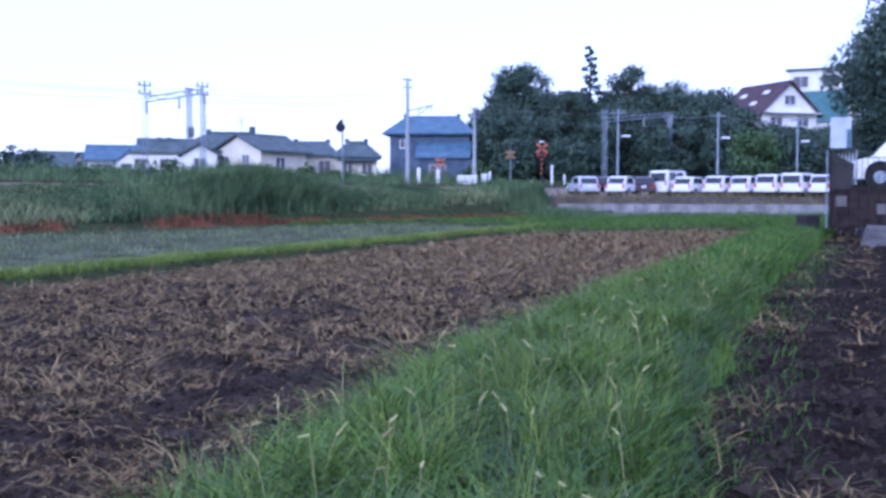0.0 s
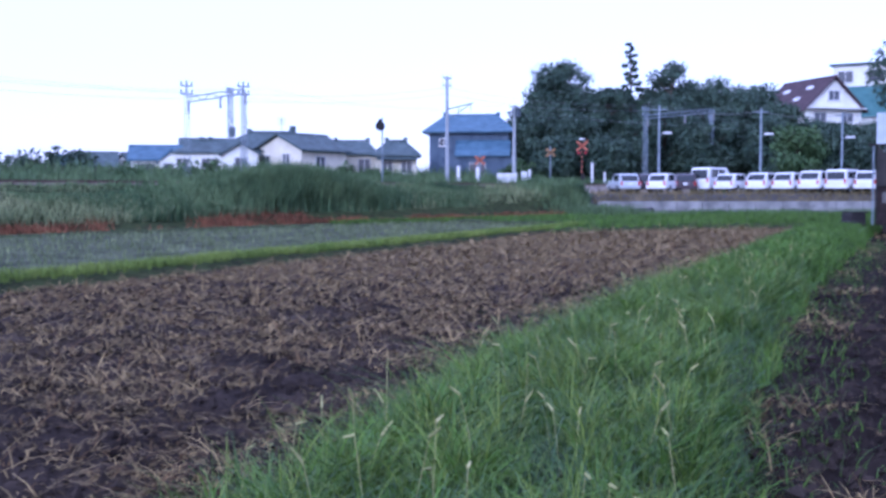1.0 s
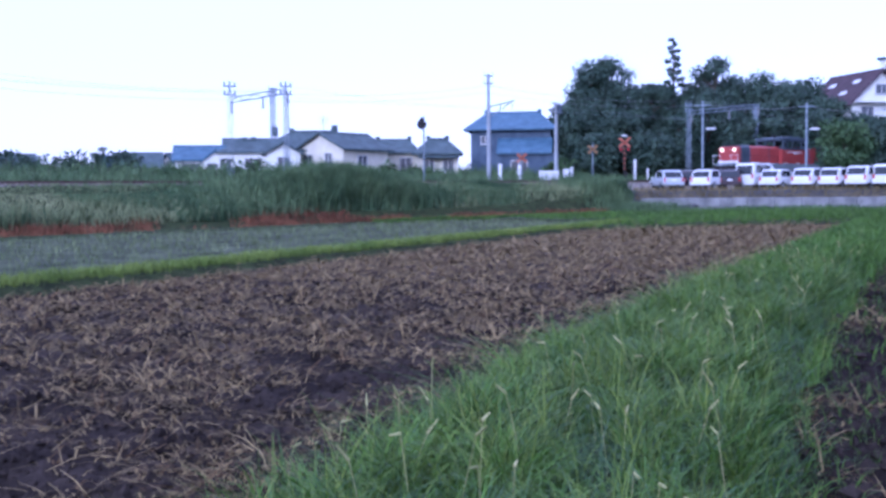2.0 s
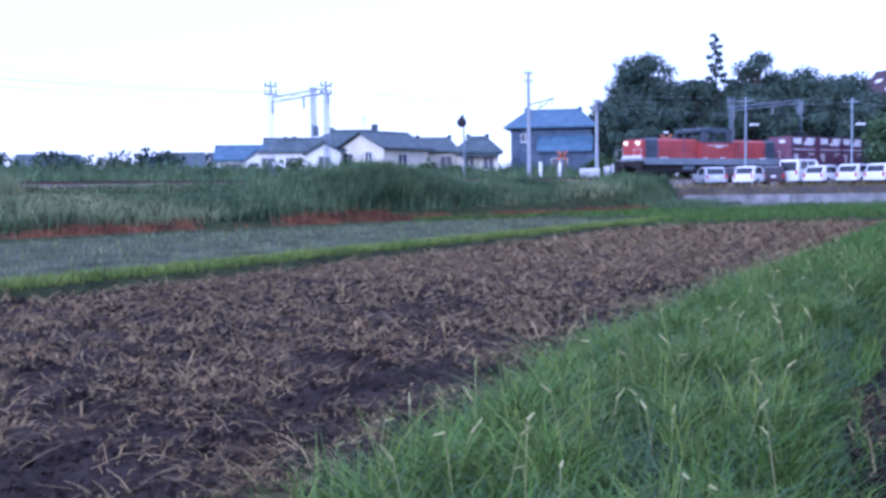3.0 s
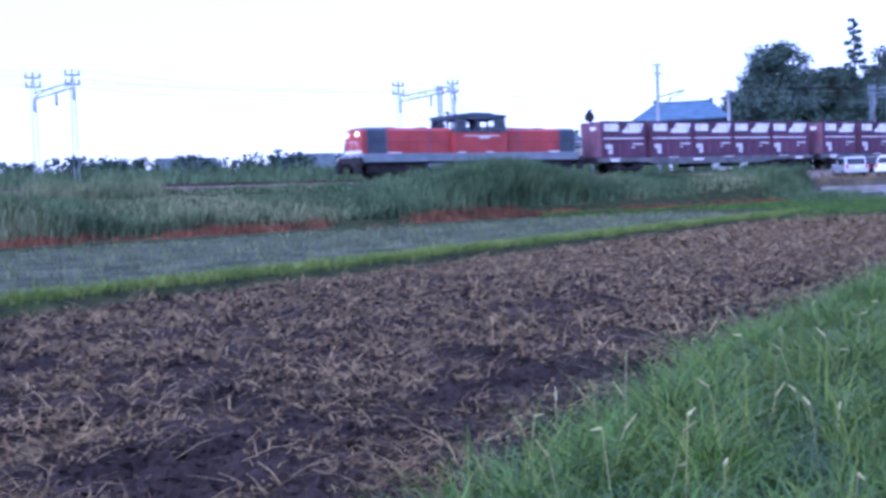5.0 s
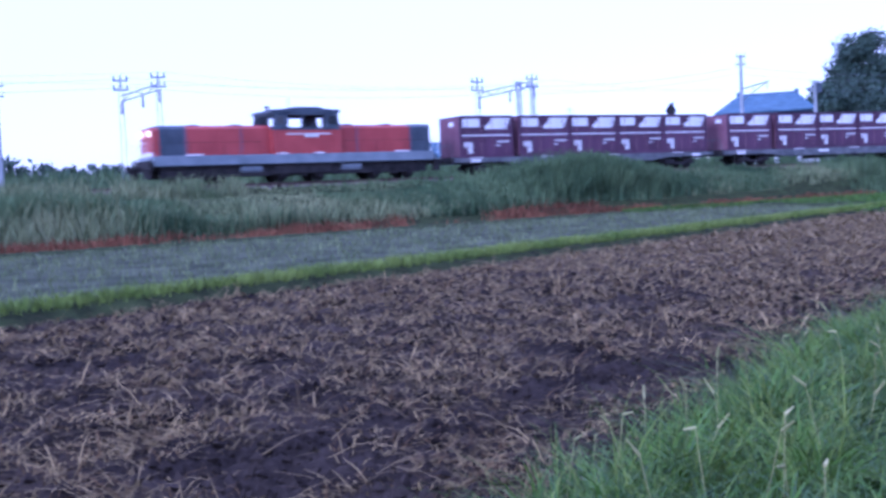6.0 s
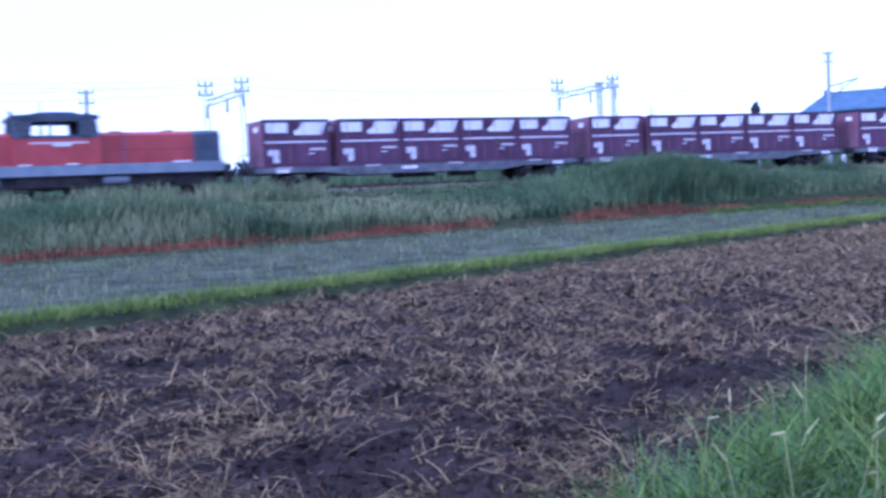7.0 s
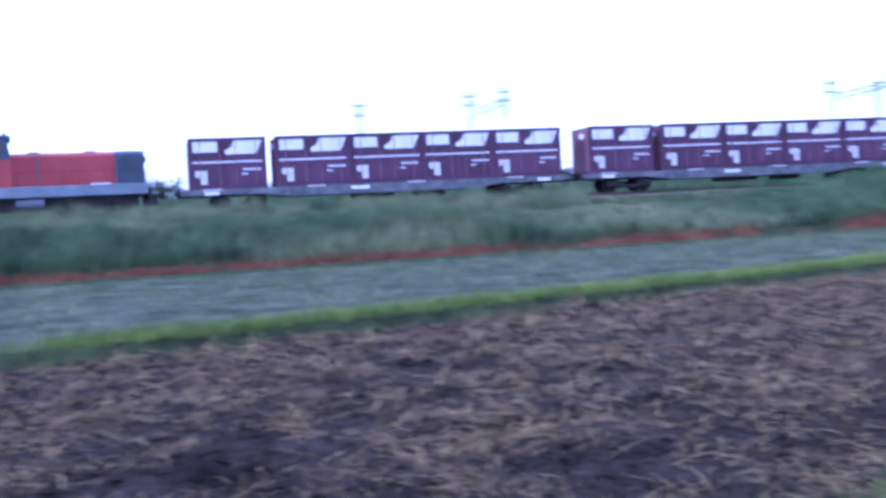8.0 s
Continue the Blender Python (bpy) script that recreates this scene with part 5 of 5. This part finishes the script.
# ================= car park =================
def car(x, y, z, rz, L, W, H, paint, label, kind="hatch", wheel=0.31, axle=0.8):
    """A car, x across its width... length along local y (tail towards -y)."""
    t = thing("car", pose(x, y, z, 0, 0, rz), label, "car", "parked cars")
    hl = L / 2
    if kind == "van":
        body = [(-hl, 0.35), (-hl, 1.0), (-hl + 0.08, H * 0.55), (hl - 0.35, H * 0.55), (hl, 0.85), (hl, 0.35)]
        cab = [(-hl + 0.05, H * 0.54), (-hl + 0.16, H - 0.12), (-hl + 0.4, H), (hl - 1.2, H), (hl - 0.95, H - 0.1), (hl - 0.35, H * 0.54)]
    else:
        body = [(-hl, 0.38), (-hl - 0.02, 0.7), (-hl + 0.06, H * 0.6), (hl - 1.0, H * 0.6), (hl - 0.15, H * 0.5), (hl, 0.65), (hl - 0.02, 0.32)]
        cab = [(-hl + 0.06, H * 0.59), (-hl + 0.42, H - 0.1), (-hl + 0.8, H), (hl - 1.9, H - 0.03), (hl - 1.6, H - 0.14), (hl - 0.95, H * 0.59)]
    bm = bmesh.new()
    prism(bm, body, -W / 2, W / 2, "x")
    bmesh.ops.bevel(bm, geom=bm.edges[:], offset=0.06, segments=2, affect="EDGES", profile=0.5)
    part("body", bm, paint, t, smooth=False)
    bm = bmesh.new()
    prism(bm, cab, -W / 2 + 0.1, W / 2 - 0.1, "x")
    bmesh.ops.bevel(bm, geom=bm.edges[:], offset=0.05, segments=2, affect="EDGES", profile=0.5)
    part("cabin", bm, paint, t)
    # rear window, following the tail's slope
    (y0, z0), (y1, z1) = cab[0], cab[1]
    bm = bmesh.new()
    a = math.atan2(y1 - y0, z1 - z0)
    box(bm, (0, (y0 + y1) / 2 - 0.015, (z0 + z1) / 2), (W - 0.42, 0.03, math.hypot(y1 - y0, z1 - z0) - 0.12), bevel=0.01)
    bmesh.ops.rotate(bm, verts=bm.verts[:], cent=(0, (y0 + y1) / 2, (z0 + z1) / 2), matrix=Matrix.Rotation(-a, 3, "X"))
    part("rear_window", bm, GLASS, t)
    for sx in (-1, 1):
        for f0, f1 in ((0.12, 0.46), (0.5, 0.84)):
            bm = bmesh.new()
            yy0, yy1 = cab[1][0] + (cab[-2][0] - cab[1][0]) * f0, cab[1][0] + (cab[-2][0] - cab[1][0]) * f1
            box(bm, (sx * (W / 2 - 0.095), (yy0 + yy1) / 2, H * 0.6 + (H * 0.36) / 2), (0.02, yy1 - yy0, H * 0.3))
            part("side_window", bm, GLASS, t)
        bm = bmesh.new()
        box(bm, (sx * (W / 2 - 0.16), -hl - 0.01, H * 0.5), (0.16, 0.05, 0.32), bevel=0.01)
        part("tail_lamp", bm, RED_LENS, t)
        bm = bmesh.new()
        box(bm, (sx * (W / 2 + 0.07), hl - 1.15, H * 0.62), (0.18, 0.1, 0.14), bevel=0.02)
        part("mirror", bm, paint, t)
        for yy in (-hl + 0.75, hl - axle):
            bm = bmesh.new()
            rod(bm, (sx * (W / 2 - 0.2), yy, wheel - 0.01), (sx * (W / 2 + 0.014), yy, wheel - 0.01), wheel, seg=18)
            wl = part("wheel", bm, TYRE, t)
            bm = bmesh.new()
            rod(bm, (sx * (W / 2 - 0.05), yy, wheel - 0.01), (sx * (W / 2 + 0.022), yy, wheel - 0.01), wheel * 0.6, seg=14)
            part("rim", bm, GALV, wl)
    bm = bmesh.new()
    box(bm, (0, -hl - 0.03, 0.48), (W - 0.1, 0.12, 0.26), bevel=0.03)
    part("bumper", bm, paint, t)
    bm = bmesh.new()
    box(bm, (0, -hl - 0.1, 0.72), (0.34, 0.02, 0.16))
    part("licence_plate", bm, WHITE, t, "plain pale plate")
    return t


def car_park():
    z = 1.66
    w = "white hatchback parked tail to the field in the car park"
    car(10.85, 84.6, z, 8, 4.0, 1.66, 1.5, CAR_SILVER, "small silver car parked behind the weeds")
    car(12.65, 86.0, z, 4, 4.2, 1.7, 1.5, CAR_DARK, "dark wine-coloured car parked in the row")
    car(13.9, 83.6, z, -30, 3.8, 1.64, 1.5, CAR_WHITE, "white hatchback parked at the row's end")
    car(15.75, 85.4, z, -10, 4.3, 1.72, 1.5, CAR_DARK, "dark saloon parked between white cars")
    car(17.85, 85.6, z, -38, 4.3, 1.7, 1.98, CAR_WHITE, "tall white van parked in the row", "van")
    car(19.25, 83.8, z, -40, 3.9, 1.66, 1.48, CAR_WHITE, w)
    car(21.45, 83.6, z, -36, 3.9, 1.66, 1.55, CAR_WHITE, w)
    car(23.35, 83.2, z, -38, 3.9, 1.66, 1.55, CAR_WHITE, w)
    car(25.15, 82.8, z, -36, 4.0, 1.7, 1.66, CAR_WHITE, w)
    car(27.05, 82.5, z, -36, 4.2, 1.7, 1.75, CAR_WHITE, "white minivan parked tail to the field", "van")
    car(29.05, 82.2, z, -36, 4.0, 1.7, 1.65, CAR_WHITE, w)
    # retaining wall in cast lengths
    x0, y0, x1, y1 = 8.3, 78.9, 30.5, 77.6
    n = 12
    wall = thing("wall_retaining", pose(x0, y0, 0, 0, 0, math.degrees(math.atan2(y1 - y0, x1 - x0))), "low weathered concrete retaining wall below the car park", "wall", "", "structure")
    step = math.hypot(x1 - x0, y1 - y0) / n
    for i in range(n):
        bm = bmesh.new()
        box(bm, (step * (i + 0.5), 0, 0.5), (step - 0.03, 0.3, 1.04), bevel=0.02)
        part("panel", bm, CONCRETE, wall)
    bm = bmesh.new()
    box(bm, (step * n / 2, 0.05, 1.05), (step * n, 0.42, 0.09), bevel=0.015)
    part("coping", bm, CONCRETE, wall)
    rng = np.random.default_rng(91)
    pts = []
    while len(pts) < 3600:
        x, y = rng.uniform(8, 30), 79.2 + 2.6 * rng.random() ** 1.5
        pts.append((x, y, zone_height(x, y)[1] - 0.02))
    corner = []
    while len(corner) < 5200:
        x, y = rng.normal(6.9, 1.9), rng.normal(78.0, 1.5)
        if x < 7.8 or (x < 11.5 and y < 78.4):
            corner.append((x, y, zone_height(x, y)[1] - 0.02))
    blades("corner_weeds", corner, 0.3 + 0.75 * rng.random(len(corner)), 0.03 + 0.04 * rng.random(len(corner)), REED, "dense dark weeds at the end of the concrete wall", "weeds", 0.6, 95, 3)
    foot = []
    while len(foot) < 4200:
        x = rng.uniform(8.5, 29)
        y = 78.4 - 0.0575 * (x - 8.3) - 3.2 * rng.random() ** 1.6
        if noise.noise((x * 0.35, y * 0.5, 61)) > -0.25:
            foot.append((x, y, zone_height(x, y)[1] - 0.02))
    blades("wall_foot_weeds", foot, 0.15 + 0.4 * rng.random(len(foot)), 0.03 + 0.03 * rng.random(len(foot)), REED, "dark green weeds along the foot of the concrete wall", "weeds", 0.7, 96, 3)
    blades("wall_weeds", pts, 0.15 + 0.35 * rng.random(len(pts)), 0.03 + 0.03 * rng.random(len(pts)), DRY_WEED, "dry tan weeds on the edge above the wall", "weeds", 0.8, 92, 3)
    tree(20.9, 83.0, 1.6, 1.7, 1.2, 93, "small bush between the parked cars", LEAF_LIGHT, 0.0, 0.1, 160, "bush", 10)
    # lamp posts
    for x, y, h, hl in ((13.4, 83.6, 6.7, 4.55), (21.8, 86.5, 6.7, 4.6), (28.6, 88.0, 6.5, 4.4)):
        t = thing("lamp_post", pose(x, y, 1.62), "slim grey pole with a small white lamp", "lamp post", "car park lamps")
        bm = bmesh.new()
        rod(bm, (0, 0, 0), (0, 0, h), 0.1, 0.07, 10)
        part("pole", bm, GALV, t)
        bm = bmesh.new()
        rod(bm, (0, 0, hl - 0.1), (0.45, -0.1, hl + 0.05), 0.03)
        part("arm", bm, GALV, t)
        bm = bmesh.new()
        box(bm, (0.6, -0.12, hl + 0.08), (0.7, 0.24, 0.14), bevel=0.05)
        part("lamp_head", bm, WHITE, t, "white lamp head")
        bm = bmesh.new()
        box(bm, (0, 0, h - 0.3), (1.2, 0.09, 0.09))
        part("crossarm", bm, GALV, t)
    for a, b in (((13.4, 83.6, 8.1), (21.8, 86.5, 8.1)), ((21.8, 86.5, 8.1), (28.6, 88.0, 7.9)), ((28.6, 88.0, 7.9), (47, 92, 8.2))):
        cable("overhead_cable", [a, b], 0.35, 0.014, "thin dark cable between lamp posts")


car_park()


# ================= level crossing and signals =================
def cross_sign(t, z, r, material):
    for a in (-40, 40):
        bm = bmesh.new()
        box(bm, (0, -0.12, z), (r * 2, 0.04, 0.2))
        bmesh.ops.rotate(bm, verts=bm.verts[:], cent=(0, -0.12, z), matrix=Matrix.Rotation(radians(a), 3, "Y"))
        part("cross_board", bm, material, t)


def crossing():
    for s, n, base, top, m, full in ((67.9, 66.6, 2.4, 6.3, SIGN_ORANGE, True), (65.0, 67.5, 2.4, 5.7, SIGN_YELLOW, False), (57.1, 67.5, 2.4, 4.9, SIGN_ORANGE, False)):
        x, y = rail_xy(s, n)
        t = thing("crossing_signal", pose(x, y, base), "level crossing post with crossed warning boards and lamps", "crossing signal", "crossing signals")
        h = top - base
        bm = bmesh.new()
        rod(bm, (0, 0, 0), (0, 0, h), 0.05)
        pt = part("post", bm, UNDER if full else GALV, t)
        for k in range(7 if full else 0):
            bm = bmesh.new()
            rod(bm, (0, 0, 0.2 + 0.42 * k), (0, 0, 0.42 + 0.42 * k), 0.056)
            part("band", bm, SIGN_ORANGE, pt, "faded orange band")
        cross_sign(t, h - 0.55, 0.62 if full else 0.5, m)
        if full:
            bm = bmesh.new()
            rod(bm, (0, 0, h), (0, 0, h + 0.1), 0.25, 0.2, 12)
            part("speaker", bm, WHITE, t, "white speaker horn")
            for dx in (-0.3, 0.3):
                bm = bmesh.new()
                rod(bm, (dx, -0.1, h - 1.15), (dx, -0.16, h - 1.15), 0.2, seg=14)
                d = part("lamp_disc", bm, UNDER, t)
                bm = bmesh.new()
                rod(bm, (dx, -0.16, h - 1.15), (dx, -0.18, h - 1.15), 0.1, seg=12)
                part("lens", bm, RED_LENS, d)
        if full:
            bm = bmesh.new()
            box(bm, (0.1, 0, 0.45), (0.35, 0.3, 0.8), bevel=0.03)
            part("drive_box", bm, UNDER, t)
    # signal on the line
    x, y = rail_xy(47.3, 67.3)
    t = thing("railway_signal", pose(x, y, 2.4), "black disc signal on a slim pole by the track", "signal")
    bm = bmesh.new()
    rod(bm, (0, 0, 0), (0, 0, 5.0), 0.06)
    part("pole", bm, GALV, t)
    bm = bmesh.new()
    rod(bm, (-0.15, -0.06, 4.35), (-0.15, 0.06, 4.35), 0.36, seg=18)
    rod(bm, (-0.15, -0.04, 4.6), (-0.15, 0.04, 4.85), 0.2, 0.12, 10)
    part("signal_disc", bm, UNDER, t)
    # trackside cabinets and posts
    for s, n, w, h, lab in ((59.5, 66.9, 1.6, 1.0, "white trackside equipment cabinet"), (61.3, 66.8, 0.45, 1.15, "narrow white trackside cabinet")):
        x, y = rail_xy(s, n)
        t = thing("equipment_cabinet", pose(x, y, 2.3, 0, 0, 5), lab, "cabinet", "trackside cabinets")
        bm = bmesh.new()
        box(bm, (0, 0, h / 2), (w, 0.6, h), bevel=0.03)
        part("body", bm, WHITE, t)
        for dx in (-w / 4, w / 4):
            bm = bmesh.new()
            box(bm, (dx, -0.305, h / 2), (w / 2 - 0.08, 0.02, h - 0.16))
            part("door", bm, TRIM, t)
    for s, h, r in ((54.6, 1.5, 0.26), (56.6, 1.4, 0.26), (62.3, 1.3, 0.2), (69.8, 2.0, 0.2), (71.4, 1.2, 0.16)):
        x, y = rail_xy(s, 67.2)
        bm = bmesh.new()
        box(bm, (0, 0, h / 2), (r, r, h), bevel=0.03)
        solo("marker_post", bm, WHITE, "short white marker post beside the crossing", "post", "marker posts", m=pose(x, y, 2.35))


crossing()


# ================= sheds by the lane =================
def sheds():
    t = thing("shed", pose(15.3, 43.0, 0.5, 0, 0, -20), "makeshift dark boarded shed with pale sheet wall and platform", "shed")
    bm = bmesh.new()
    box(bm, (4.0, 1.9, 0.8), (8.0, 3.6, 1.6), bevel=0.02)
    bw = part("platform", bm, RUSTY, t, "rusty dark boarded platform")
    for i in range(22):
        bm = bmesh.new()
        box(bm, (0.18 + 0.36 * i, 0.07 - 0.012 * (i % 3), 0.8 + 0.03 * (i * 7 % 5 - 2)), (0.31, 0.04, 1.54), bevel=0.008)
        part("board", bm, RUSTY, bw)
    # black sheet cut on a slant, pale bars behind it
    bm = bmesh.new()
    prism(bm, [(0.0, 1.5), (0.78, 1.5), (0.88, 2.5), (0.36, 2.78), (0.0, 3.06)], -0.06, -0.02)
    part("dark_sheet", bm, TARP, t, "black sheet cut on a slant")
    for i in range(6):
        bm = bmesh.new()
        box(bm, (0.3 + 0.13 * i, 0.55, 2.4), (0.07, 0.04, 1.4))
        part("slat", bm, PALE_PANEL, t)
    bm = bmesh.new()
    box(bm, (0.36, 0.6, 3.73), (0.78, 0.1, 1.3))
    sw = part("sheet_wall", bm, PALE_PANEL, t, "pale blue-grey ribbed sheet")
    for i in range(6):
        bm = bmesh.new()
        box(bm, (0.03 + 0.115 * i, 0.53, 3.73), (0.03, 0.04, 1.28))
        part("rib", bm, PALE_PANEL, sw)
    bm = bmesh.new()
    box(bm, (0.66, 0.52, 3.5), (0.16, 0.05, 0.8))
    part("shutter", bm, ROOF_BLUE, t, "dark blue strip of sheet")
    bm = bmesh.new()
    box(bm, (0.3, 0.3, 3.1), (1.25, 1.0, 0.06))
    part("awning", bm, TARP, t, "dark flat awning")
    for x, mm in ((-0.12, GALV), (0.0, UNDER)):
        bm = bmesh.new()
        rod(bm, (x, -0.1, 0.0), (x, -0.1, 3.1), 0.035)
        part("post", bm, mm, t)
    for i in range(12):
        bm = bmesh.new()
        rod(bm, (0.98 + 0.2 * i, -0.02, 1.55), (0.98 + 0.2 * i, -0.02, 2.75), 0.012, seg=5)
        part("fence_bar", bm, UNDER, t)
    bm = bmesh.new()
    rod(bm, (0.9, -0.02, 2.75), (3.3, -0.02, 2.75), 0.015, seg=5)
    part("fence_rail", bm, UNDER, t)
    # clutter before the platform
    for x, z, w, h, mm in ((0.42, 1.05, 0.42, 0.42, LANE), (1.3, 0.5, 0.5, 0.34, RUSTY), (1.9, 0.75, 0.34, 0.4, LANE), (2.2, 0.3, 0.5, 0.3, RUSTY)):
        bm = bmesh.new()
        box(bm, (x, 0.0, z), (w, 0.06, h), bevel=0.015)
        part("loose_panel", bm, mm, t, "grimy loose sheet leaning on the boards")
    c = car(18.6, 43.55, 2.1, 70, 4.7, 1.8, 2.05, CAR_WHITE, "white car parked behind bars on the raised platform", wheel=0.42, axle=1.3)
    for sx in (-1, 1):
        for yy in (-1.6, 1.05):
            bm = bmesh.new()
            rod(bm, (sx * 0.85, yy, 0.46), (sx * 0.908, yy, 0.46), 0.6, seg=24)
            part("wheel_arch", bm, TYRE, c, "dark wheel arch")
    for x, y, w, h in ((14.55, 43.3, 0.72, 0.66), (14.1, 42.6, 0.4, 0.3)):
        bm = bmesh.new()
        box(bm, (0, 0, h / 2), (w, 0.6, h), 0.3, 0.06)
        box(bm, (0.05, 0, h + 0.03), (w * 1.05, 0.65, 0.07), 0.28, 0.02)
        solo("covered_crate", bm, TARP, "dark covered crate beside the shed", "crate", "crates", m=pose(x, y, zone_height(x, y)[1] - 0.02))


sheds()


# ================= what moves =================
S0, SPEED, BRAKE = 128.58, 17.23, 0.055     # place of the first container at the start, metres a second, and its loss a second


def motions():
    for ob, mid, dx, z in TRAIN:
        walk(ob, [(0.5 * k, track_pose(S0 - SPEED * 0.5 * k + BRAKE * 0.125 * k * k + mid) @ pose(dx, 0, z)) for k in range(17)])


motions()
